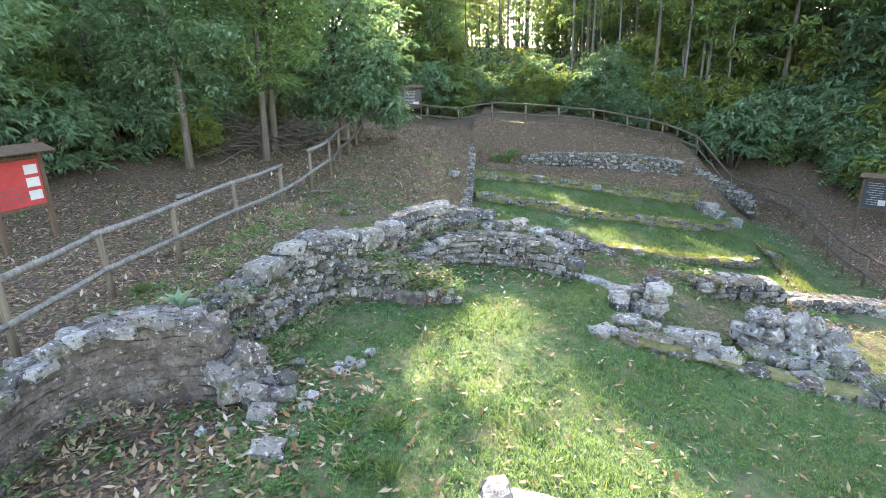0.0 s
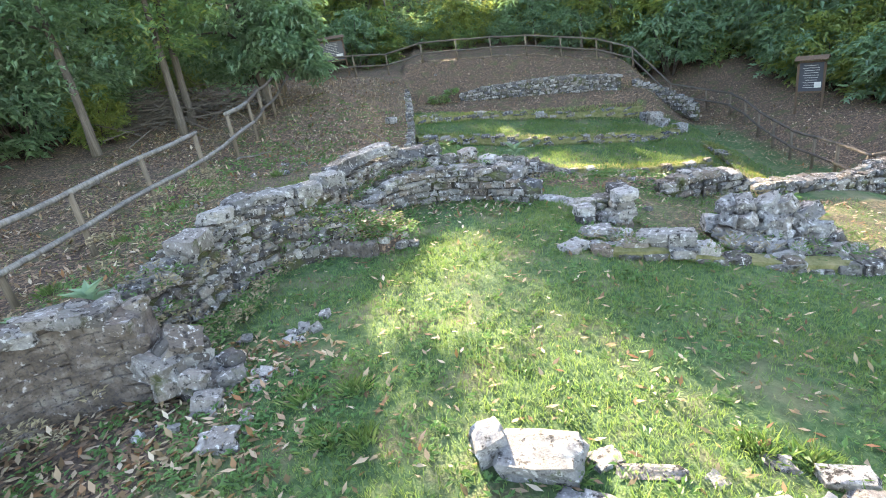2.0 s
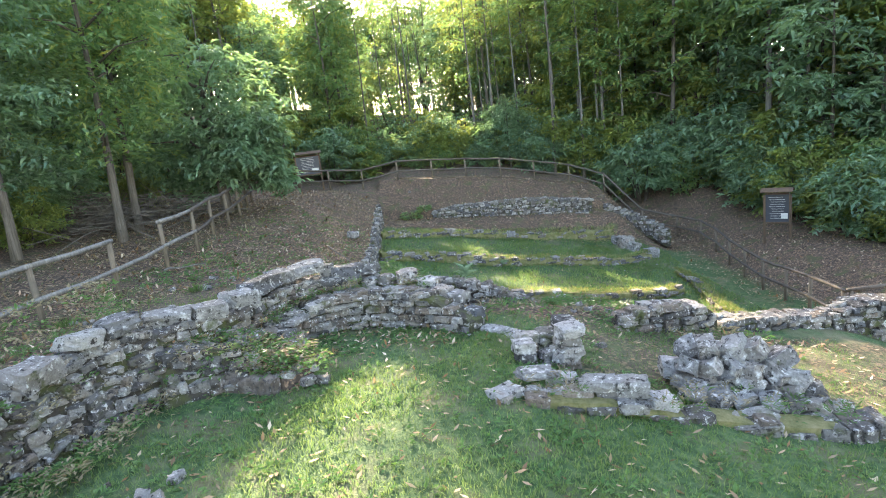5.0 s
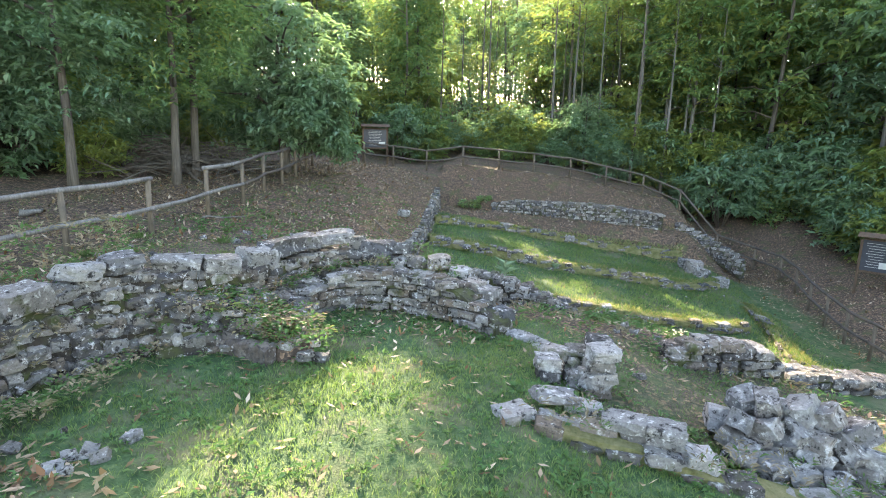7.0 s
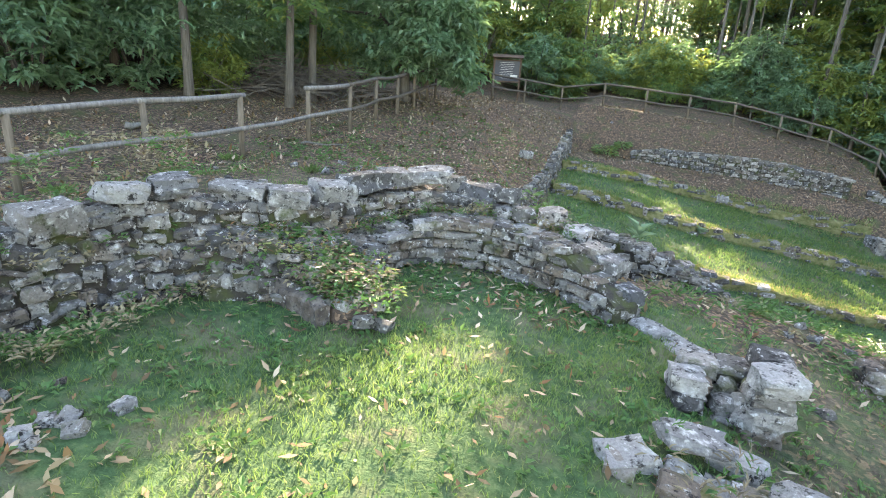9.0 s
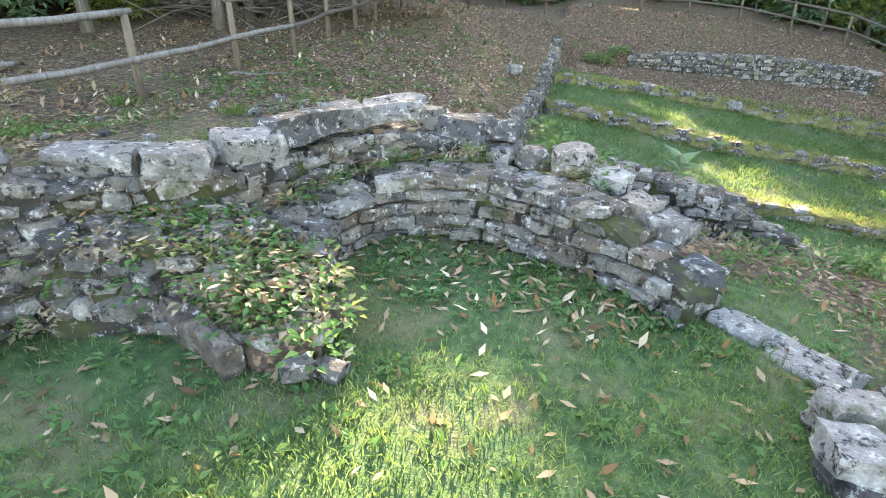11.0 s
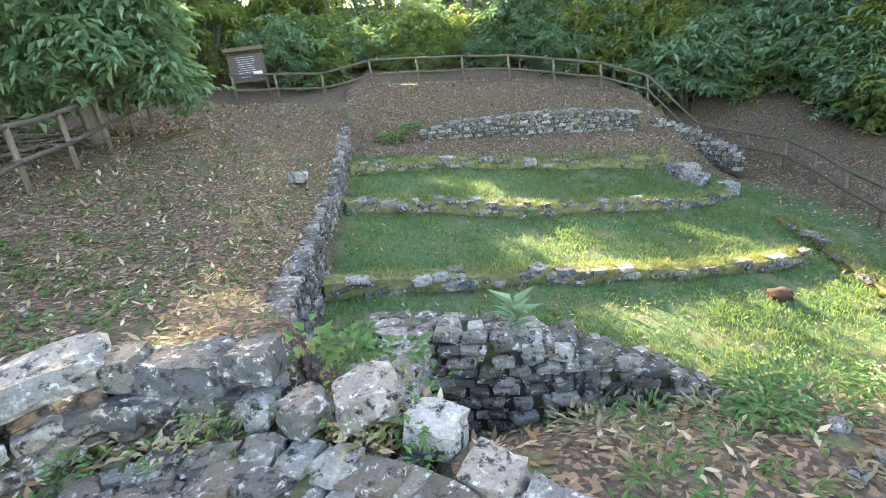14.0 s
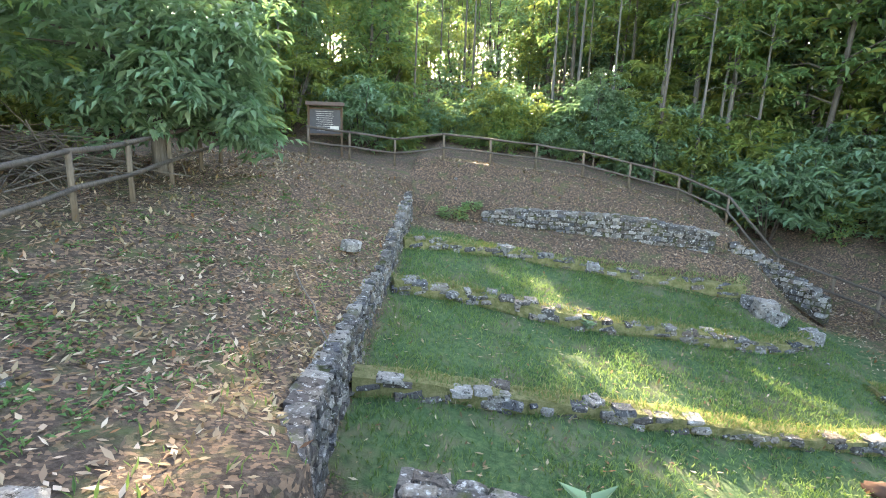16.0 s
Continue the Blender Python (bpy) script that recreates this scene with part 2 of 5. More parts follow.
def grass_cover(x, y):
    """How much of the ground is grass rather than leaf litter, 0 to 1."""
    x, y = np.asarray(x, float), np.asarray(y, float)
    edge = np.interp(y, WALL_Y, WALL_X)
    inside = ss(-0.3, 0.6, x - edge)
    g = inside * (0.85 - 0.75 * ss(-1.6, -3.2, x) * ss(8.5, 6.0, y) - 0.35 * ss(11.0, 12.0, y) * ss(2, 1, x) * ss(14, 13, y))
    g = g * (1 - 0.8 * ss(11.6, 12.6, y - 0.3 * np.clip(x - 2, 0, 3)) * ss(17.2, 15.6, y)) * (1 - 0.45 * ss(1.8, 2.6, x) * ss(9.0, 9.6, y) * ss(13, 12, y)) * (1 - 0.95 * ss(28.2, 29.3, y)) * (1 - 0.6 * ss(10.5, 12, x))
    g = g * (1 - 0.6 * np.exp(-((x - 0.4) ** 2 / 0.9 + (y - 4.0) ** 2 / 0.7)))
    left = (1 - inside) * (0.30 * ss(14.5, 12.5, y) * (0.4 + 0.6 * ss(-5.9, -5.4, x)) + 0.12)
    return np.clip(g + left, 0, 1)


def axis(lo, hi, step, reach):
    """Even steps from lo to hi, and growing ones to reach on both sides."""
    mid = np.arange(lo, hi + step / 2, step)
    out = [step]
    while sum(out) < reach:
        out.append(out[-1] * 1.25)
    far = np.cumsum(out)
    return np.concatenate([lo - far[::-1], mid, hi + far])


def make_ground():
    xs, ys = axis(-11, 14, 0.14, 500), axis(1, 36, 0.14, 500)
    gx, gy = np.meshgrid(xs, ys)
    gz = rough_height(gx, gy)
    n, m = len(xs), len(ys)
    verts = np.stack([gx, gy, gz], -1).reshape(-1, 3)
    i = (np.arange(m - 1)[:, None] * n + np.arange(n - 1)).ravel()
    faces = np.stack([i, i + 1, i + n + 1, i + n], -1)
    me = bpy.data.meshes.new("ground")
    me.from_pydata(verts.tolist(), [], faces.tolist())
    me.polygons.foreach_set("use_smooth", np.ones(len(faces), bool))
    a = me.attributes.new("cover", "FLOAT_COLOR", "POINT")
    c = grass_cover(gx, gy).ravel()
    a.data.foreach_set("color", np.stack([c, c, c, np.ones_like(c)], -1).ravel())
    me.materials.append(M_GROUND)
    return tagged(new("ground", me), "uneven ground of grass and dry leaf litter", "ground", kind="structure")


make_ground()


# ---- builders ----
def empty(name, x, y, z, rz=0.0):
    ob = new(name)
    ob.matrix_world = pose(x, y, z, 0, 0, rz)
    ob.empty_display_size = 0.2
    return ob


def mesh_of(name, bm, material, smooth=True):
    me = bpy.data.meshes.new(name)
    bm.to_mesh(me)
    bm.free()
    if smooth:
        me.polygons.foreach_set("use_smooth", np.ones(len(me.polygons), bool))
    me.materials.append(material)
    return me


def part(name, bm, material, parent, label="", smooth=True):
    ob = new(name, mesh_of(name, bm, material, smooth))
    ob.parent = parent
    return tagged(ob, label)


def child(name, me, parent, m):
    ob = new(name, me)
    ob.parent = parent
    ob.matrix_local = m
    return ob


def tube(bm, points, radii, sides=8, cap=True, wobble=0.0, rng=None):
    """A round bar through points, with a radius at each."""
    rings = []
    for k, p in enumerate(points):
        p = Vector(p)
        d = Vector(points[min(k + 1, len(points) - 1)]) - Vector(points[max(k - 1, 0)])
        q = d.to_track_quat("Z", "Y")
        ring = []
        for s in range(sides):
            a = 2 * math.pi * s / sides
            r = radii[k] * (1 + (rng.uniform(-wobble, wobble) if rng else 0))
            ring.append(bm.verts.new(p + q @ Vector((math.cos(a) * r, math.sin(a) * r, 0))))
        rings.append(ring)
    for a, b in zip(rings, rings[1:]):
        for s in range(sides):
            bm.faces.new((a[s], a[(s + 1) % sides], b[(s + 1) % sides], b[s]))
    if cap:
        bm.faces.new(rings[0][::-1])
        bm.faces.new(rings[-1])


def box(bm, cx, cy, cz, sx, sy, sz, bevel=0.0):
    r = bmesh.ops.create_cube(bm, size=1, matrix=Matrix.Translation((cx, cy, cz)) @ Matrix.Diagonal((sx, sy, sz, 1)))
    if bevel:
        bmesh.ops.bevel(bm, geom=list({e for v in r["verts"] for e in v.link_edges}), offset=bevel, segments=1, affect="EDGES")


def stone_mesh(name, material, seed, boxy=0.75, cuts=1):
    """An unevenly dressed stone, one metre across, of about 48 triangles."""
    rng = random.Random(seed)
    bm = bmesh.new()
    bmesh.ops.create_cube(bm, size=1)
    bmesh.ops.subdivide_edges(bm, edges=bm.edges[:], cuts=cuts, use_grid_fill=True)
    off = Vector((rng.uniform(-50, 50), rng.uniform(-50, 50), rng.uniform(-50, 50)))
    for v in bm.verts:
        ball = v.co.normalized() * 0.56
        v.co = v.co.lerp(ball, 1 - boxy)
        v.co += noise.noise_vector(v.co * 1.6 + off) * 0.15 + noise.noise_vector(v.co * 3.7 + off) * 0.085 + noise.noise_vector(v.co * 8.3 + off) * 0.03
    me = mesh_of(name, bm, material, False)
    return me


def stone_set(name, material, count, boxy=0.75, seed=0, cuts=2):
    return [stone_mesh(name, material, seed + i, boxy, cuts) for i in range(count)]


STONES = stone_set("stone", M_STONE, 12, 0.66, 10)
BLOCKS = stone_set("stone", M_PALE, 8, 0.86, 40, 3)
SLATES = stone_set("stone", M_DARK, 6, 0.86, 70, 3)
COURSED = stone_set("stone", M_STONE, 10, 0.88, 90)
FIELD = [stone_mesh("stone", M_STONE, 500 + i, 0.7, 1) for i in range(10)] + [stone_mesh("stone", M_DARK, 520 + i, 0.75, 1) for i in range(3)]
ROCKS = [stone_mesh("rock", M_PALE, 200 + i, 0.62, 3) for i in range(5)]
rng_main = random.Random(5)


def along(points, step):
    """Places and headings at even steps along a bent line."""
    pts = [Vector((p[0], p[1])) for p in points]
    out, carry = [], 0.0
    total = sum((b - a).length for a, b in zip(pts, pts[1:]))
    done = 0.0
    for a, b in zip(pts, pts[1:]):
        d = (b - a).length
        s = carry
        while s < d:
            p = a.lerp(b, s / d)
            out.append((p.x, p.y, math.atan2(b.y - a.y, b.x - a.x), (done + s) / total))
            s += step
        carry = s - d
        done += d
    return out


def smooth_line(points, n=6):
    """A rounder line through the same places."""
    p = [np.array(q, float) for q in points]
    p = [2 * p[0] - p[1]] + p + [2 * p[-1] - p[-2]]
    out = []
    for k in range(1, len(p) - 2):
        for j in range(n):
            t = j / n
            out.append(0.5 * (2 * p[k] + (p[k + 1] - p[k - 1]) * t + (2 * p[k - 1] - 5 * p[k] + 4 * p[k + 1] - p[k + 2]) * t**2 + (3 * p[k] - p[k - 1] - 3 * p[k + 1] + p[k + 2]) * t**3))
    out.append(p[-2])
    return [tuple(q) for q in out]


def ruin_wall(name, label, line, base, top, thick, size=(0.3, 0.2), stones=None, seed=1, core=M_MORTAR, faces=(-1, 1), cap=True, jitter=0.04, proud=0.0, bare=1.0, batter=0.0, rough=6, fill=1.0):
    """A rubble wall: a core along line, stones on its sides and on its broken top. base, top: heights at fractions of its length,
    as (fraction, z) rows."""
    rng = random.Random(seed)
    stones = stones or STONES
    bf, bz = zip(*base)
    tf, tz = zip(*top)
    pts = along(line, 0.12)
    wall = empty(name, 0, 0, 0)
    tagged(wall, label, "stone wall")
    bm = bmesh.new()
    rows = []
    for x, y, a, f in pts:
        nx, ny = -math.sin(a), math.cos(a)
        lo, hi = np.interp(f, bf, bz) - 0.25, np.interp(f, tf, tz) - 0.06 + 0.03 * noise.noise(Vector((x * 3, y * 3, 0)))
        w = thick / 2 - 0.05
        foot = w + batter * (hi - lo)
        rows.append([bm.verts.new((x + nx * o, y + ny * o, z)) for o, z in ((foot, lo), (w, hi), (-w, hi), (-foot, lo))])
    for a, b in zip(rows, rows[1:]):
        for k in range(3):
            bm.faces.new((a[k], b[k], b[k + 1], a[k + 1]))
    bm.faces.new(rows[0])
    bm.faces.new(rows[-1][::-1])
    bmesh.ops.recalc_face_normals(bm, faces=bm.faces[:])
    part("core", bm, core, wall, smooth=False)
    length = 0.12 * len(pts)
    sx, sz = size

    def put(f, side, z, w, h, d, tilt=rough):
        k = min(int(f * (len(pts) - 1)), len(pts) - 1)
        x, y, a, _ = pts[k]
        o = side * (thick / 2 - d * 0.42 + proud + rng.uniform(-0.04, 0.03) + batter * max(0.0, np.interp(f, tf, tz) - z))
        m = pose(x - math.sin(a) * o, y + math.cos(a) * o, z, rng.uniform(-tilt, tilt), rng.uniform(-tilt, tilt), math.degrees(a) + rng.uniform(-tilt, tilt))
        m = m @ Matrix.Diagonal((w * rng.choice((1, -1)), d * rng.choice((1, -1)), h * rng.choice((1, -1)), 1))
        child("stone", rng.choice(stones), wall, m)

    for side in faces:
        z = min(bz) - 0.02
        while z < max(tz):
            s = rng.uniform(0, sx * 0.5)
            h0 = sz * rng.uniform(0.8, 1.2)
            while s < length:
                w = sx * (rng.uniform(0.6, 1.5) if rough < 8 else rng.uniform(0.45, 1.9))
                f = (s + w / 2) / length
                if f < 1 and rng.random() < fill and np.interp(f, bf, bz) - 0.08 < z and z + h0 * 0.6 < np.interp(f, tf, tz):
                    h = h0 * (rng.uniform(0.85, 1.1) if rough < 8 else rng.uniform(0.6, 1.5))
                    put(f, side, z + h0 / 2 + rng.uniform(-jitter, jitter) * 0.5, w * 0.89, h * 0.85, min(0.26, thick * 0.6) * rng.uniform(0.85, 1.2))
                s += w
            z += h0
    if cap:
        lanes = max(1, round(thick / (sx * 0.95)))
        for lane in range(lanes):
            s = rng.uniform(0, sx * 0.5)
            while s < length:
                w = sx * rng.uniform(0.7, 1.4)
                f = (s + w / 2) / length
                if f < 1 and rng.random() < bare:
                    o = (lane + 0.5) / lanes - 0.5
                    k = min(int(f * (len(pts) - 1)), len(pts) - 1)
                    x, y, a, _ = pts[k]
                    d = thick / lanes * rng.uniform(0.8, 1.1)
                    h = sz * rng.uniform(0.6, 1.0)
                    zt = np.interp(f, tf, tz) - h * rng.uniform(0.25, 0.5)
                    m = pose(x - math.sin(a) * o * thick, y + math.cos(a) * o * thick, zt, rng.uniform(-9, 9), rng.uniform(-9, 9), math.degrees(a) + rng.uniform(-14, 14))
                    child("stone", rng.choice(stones), wall, m @ Matrix.Diagonal((w, d, h, 1)))
                s += w
    return wall


def single_stone(name, label, x, y, z, sx, sy, sz, rz=0.0, tilt=(0, 0), mesh=None, category="stone", group=""):
    ob = new(name, mesh or rng_main.choice(BLOCKS))
    ob.matrix_world = pose(x, y, z, tilt[0], tilt[1], rz) @ Matrix.Diagonal((sx, sy, sz, 1))
    return tagged(ob, label, category, group)

# ---- ruins of the apse ----
def g(x, y):
    return at_ground(x, y)


NICHE = smooth_line([(-1.6, 10.45), (-1.82, 10.95), (-1.66, 11.55), (-1.2, 11.97), (-0.55, 12.08), (0.02, 11.92), (0.5, 11.72), (0.95, 11.5), (1.42, 11.15)])
ruin_wall("apse_wall", "inner apse wall of coursed grey limestone blocks", NICHE, [(0, -0.05), (1, -0.12)],
          [(0, 0.25), (0.15, 0.42), (0.4, 0.6), (0.62, 0.64), (0.8, 0.56), (0.86, 0.4), (0.93, 0.32), (1, 0.14)], 0.42, (0.23, 0.125), COURSED, 3, jitter=0.01, bare=0.35, rough=3)

OUTER = smooth_line([(-3.2, 9.85), (-2.8, 10.35), (-2.42, 10.9), (-2.28, 11.5), (-2.08, 12.15), (-1.6, 12.6), (-1.0, 12.72), (-0.4, 12.72)])
ruin_wall("outer_apse_wall", "broken outer apse wall of rough rubble stone", OUTER, [(0, 0.2), (0.3, 0.15), (1, 0.1)],
          [(0, 0.92), (0.3, 0.84), (0.5, 0.84), (0.7, 0.82), (1, 0.72)], 0.5, (0.18, 0.115), STONES, 4, rough=12)
# the rubble fill between the two skins
FILL = smooth_line([(-2.05, 10.8), (-2.05, 11.5), (-1.75, 12.1), (-1.2, 12.38), (-0.5, 12.42), (0.1, 12.35), (0.55, 12.25)])
ruin_wall("wall_fill", "loose earthy rubble fill between the wall skins", FILL, [(0, 0.0), (1, -0.1)], [(0, 0.42), (0.5, 0.56), (1, 0.46)], 0.5, (0.14, 0.1), STONES, 5, faces=(), bare=0.65, rough=14)

# large blocks on the crest
for x, y, z, sx, sy, sz, rz, me, lab in (
    (-3.05, 10.12, 1.0, 0.6, 0.38, 0.2, 30, BLOCKS[0], "flat weathered block on the wall crest"),
    (-2.62, 10.45, 0.95, 0.5, 0.4, 0.22, 42, BLOCKS[1], "pale rounded block on the wall crest"),
    (-2.38, 10.95, 0.96, 0.5, 0.4, 0.25, 68, BLOCKS[2], "pale block on the wall crest"),
    (-2.25, 11.5, 1.02, 0.7, 0.4, 0.25, 74, SLATES[3], "long grey slab on the wall crest"),
    (-2.1, 12.05, 1.04, 0.42, 0.38, 0.2, 60, BLOCKS[3], "weathered block on the wall crest"),
    (-1.78, 12.48, 1.04, 0.62, 0.38, 0.22, 30, BLOCKS[4], "long pale slab on the wall crest"),
    (-1.42, 12.68, 0.94, 0.26, 0.3, 0.22, 8, STONES[2], "ochre rounded stone on the wall crest"),
    (-1.05, 12.72, 0.86, 0.6, 0.36, 0.23, -2, SLATES[0], "dark slate block on the wall crest"),
    (-0.62, 12.76, 0.86, 0.32, 0.32, 0.2, -6, SLATES[1], "dark slate block on the wall crest"),
    (-3.5, 8.95, 1.12, 0.45, 0.36, 0.18, 75, BLOCKS[5], "flat mossy block on the wall crest"),
    (-3.32, 9.4, 1.14, 0.42, 0.36, 0.2, 60, BLOCKS[6], "pale block on the wall crest"),
    (-3.62, 8.3, 0.96, 0.5, 0.4, 0.28, 80, BLOCKS[7], "rounded brown block on the wall crest"),
    (0.1, 12.45, 0.72, 0.36, 0.34, 0.22, 20, BLOCKS[4], "pale rough block on the ruined wall"),
    (-0.25, 12.4, 0.7, 0.3, 0.26, 0.2, 50, STONES[5], "grey rough stone on the ruined wall"),
    (0.05, 12.85, 0.5, 0.34, 0.4, 0.24, 12, BLOCKS[5], "pale loose block on the ruined wall"),
    (0.5, 12.3, 0.56, 0.32, 0.26, 0.2, -24, BLOCKS[6], "white squared block on the ruined wall"),
    (0.8, 12.0, 0.46, 0.3, 0.28, 0.2, -30, BLOCKS[7], "pale squared block on the ruined wall"),
    (1.05, 11.8, 0.40, 0.3, 0.26, 0.2, -32, BLOCKS[2], "pale squared block on the ruined wall"),
    (1.3, 11.5, 0.2, 0.3, 0.28, 0.17, -38, SLATES[2], "dark block at the broken wall end"),
):
    single_stone("wall_block", lab, x, y, z, sx, sy, sz, rz, (rng_main.uniform(-5, 5), rng_main.uniform(-6, 6)), me, "stone block", "blocks on the apse wall")

# straight wall from the apse towards the terraces
HOLLOW = smooth_line([(-0.2, 14.3), (0.4, 14.3), (1.1, 14.2), (1.8, 14.25), (2.5, 14.35), (3.1, 14.5)])
ruin_wall("hollow_wall", "dark rubble wall with a broken sloping top", HOLLOW, [(0, -0.9), (1, -1.5)], [(0, 0.24), (0.4, 0.12), (0.6, -0.1), (0.8, -0.45), (1, -0.85)], 0.5, (0.2, 0.12), STONES, 6)
SPUR = [(0.0, 12.6), (0.08, 13.3), (0.12, 14.1)]
ruin_wall("spur_wall", "short pale cross wall of the ruin", SPUR, [(0, -0.4), (1, -0.5)], [(0, 0.52), (0.5, 0.34), (1, 0.24)], 0.36, (0.28, 0.16), BLOCKS, 7)

# threshold slabs beside the lawn
for x, y, sx, sy, rz, me, lab in ((1.6, 11.2, 0.36, 0.26, -35, BLOCKS[0], "pale threshold slab set in the grass"), (1.98, 11.0, 0.6, 0.34, -30, BLOCKS[2], "bluish grey threshold slab in the grass"), (2.35, 10.65, 0.3, 0.28, -20, BLOCKS[3], "pale squared slab in the grass")):
    single_stone("threshold_slab", lab, x, y, g(x, y) - 0.01, sx, sy, 0.14, rz, (0, 2), me, "stone slab", "threshold slabs")

# pier and low wall on the far side of the lawn
def pier():
    """Two stumps of stacked blocks with rubble between them."""
    top = tagged(empty("pier", 2.3, 10.0, -0.2), "squat pier of pale weathered blocks with a rubble core", "stone pier")
    r = random.Random(8)
    stacks = [(-0.32, -0.08, 3, 0.30, 0.32, 0.15), (-0.28, 0.28, 3, 0.32, 0.3, 0.14), (0.27, -0.05, 4, 0.36, 0.34, 0.155), (0.3, 0.32, 4, 0.34, 0.34, 0.15), (0.0, 0.35, 3, 0.3, 0.3, 0.14), (0.0, 0.05, 2, 0.26, 0.3, 0.13)]
    for x, y, n, w, d, h in stacks:
        for k in range(n):
            m = pose(x + r.uniform(-0.03, 0.03), y + r.uniform(-0.03, 0.03), -0.02 + h * 0.5 + h * k, r.uniform(-5, 5), r.uniform(-5, 5), 15 + r.uniform(-9, 9))
            child("stone", r.choice(BLOCKS + STONES), top, m @ Matrix.Diagonal((w * r.uniform(0.85, 1.05), d * r.uniform(0.85, 1.05), h * 1.0, 1)))
    for k in range(34):
        w = r.uniform(0.08, 0.18)
        m = pose(r.uniform(-0.35, 0.35), r.uniform(-0.2, 0.4), r.uniform(0.02, 0.3), r.uniform(-20, 20), r.uniform(-20, 20), r.uniform(0, 360))
        child("stone", r.choice(STONES), top, m @ Matrix.Diagonal((w, w * 0.8, w * 0.6, 1)))


pier()
LOW = smooth_line([(1.5, 8.85), (2.3, 8.8), (3.2, 8.76), (4.3, 8.74), (5.6, 8.8), (7.2, 8.95), (9.0, 9.2)])
ruin_wall("low_wall", "low foundation wall of squared stones with a turf top", LOW, [(0, -0.15), (0.1, -0.28), (0.22, -0.48), (0.35, -0.66), (0.5, -0.84), (1, -1.6)], [(0, 0.0), (0.17, -0.05), (0.27, -0.27), (0.41, -0.48), (0.5, -0.6), (1, -1.25)], 0.42, (0.27, 0.2), COURSED, 9, core=M_TURF, bare=0.22, rough=7)
for x, y, z, sx, sy, sz, rz in ((2.05, 9.2, 0.06, 0.46, 0.24, 0.1, 15), (1.62, 8.85, 0.0, 0.36, 0.3, 0.12, 40), (2.72, 8.86, 0.03, 0.42, 0.24, 0.12, -18), (3.1, 8.84, -0.04, 0.36, 0.3, 0.2, -8), (2.35, 9.25, -0.06, 0.36, 0.2, 0.14, -20), (3.4, 8.78, -0.24, 0.3, 0.3, 0.2, 5)):
    single_stone("loose_slab", "whitish loose slab lying on the low wall", x, y, z, sx, sy, sz, rz, (rng_main.uniform(-8, 8), rng_main.uniform(-8, 8)), None, "stone slab", "loose slabs")

# heap of rubble, in rough tiers
rng = random.Random(12)
for tier, (y, up, x0, n) in enumerate(((9.2, 0.1, 3.95, 7), (9.48, 0.16, 3.85, 7), (9.5, 0.36, 3.98, 6), (9.78, 0.2, 3.9, 6), (9.75, 0.46, 4.1, 5), (9.65, 0.58, 4.3, 3))):
    for k in range(n):
        x = x0 + 0.27 * k + rng.uniform(-0.05, 0.05)
        yy = y + rng.uniform(-0.06, 0.06) - 0.05 * k / n
        s0 = rng.uniform(0.21, 0.31)
        me = rng.choice(BLOCKS + BLOCKS + SLATES[:3] + STONES[:2])
        lab = "dark broken block in the heap" if me in SLATES else "pale broken block in the rubble heap"
        single_stone("rubble_block", lab, x, yy, g(x, yy) + up, s0 * rng.uniform(0.95, 1.3), s0 * rng.uniform(0.8, 1.1), s0 * rng.uniform(0.7, 0.95), rng.uniform(0, 360), (rng.uniform(-28, 28), rng.uniform(-28, 28)), me, "stone block", "heap of rubble blocks")

# walls beyond the hollow
W2 = [(3.75, 11.95), (4.6, 12.2), (5.6, 12.45)]
ruin_wall("rubble_wall", "short rubble wall with pale stones on top", W2, [(0, -0.75), (1, -1.0)], [(0, -0.32), (0.4, -0.14), (0.85, -0.28), (1, -0.6)], 0.5, (0.23, 0.15), STONES, 14)
W3 = smooth_line([(5.6, 12.5), (6.6, 12.85), (7.6, 13.2), (8.8, 13.4), (10.0, 13.3)])
ruin_wall("low_rubble_wall", "low rubble wall half sunk in the grass", W3, [(0, -1.1), (1, -1.9)], [(0, -0.65), (0.3, -0.85), (0.6, -1.05), (0.75, -0.85), (1, -0.95)], 0.5, (0.23, 0.15), FIELD, 15)

# curved bench at the foot of the wall
BENCH = smooth_line([(-3.58, 8.7), (-3.28, 9.25), (-2.75, 9.62), (-2.2, 9.66), (-1.7, 9.54), (-1.33, 9.38)], 8)


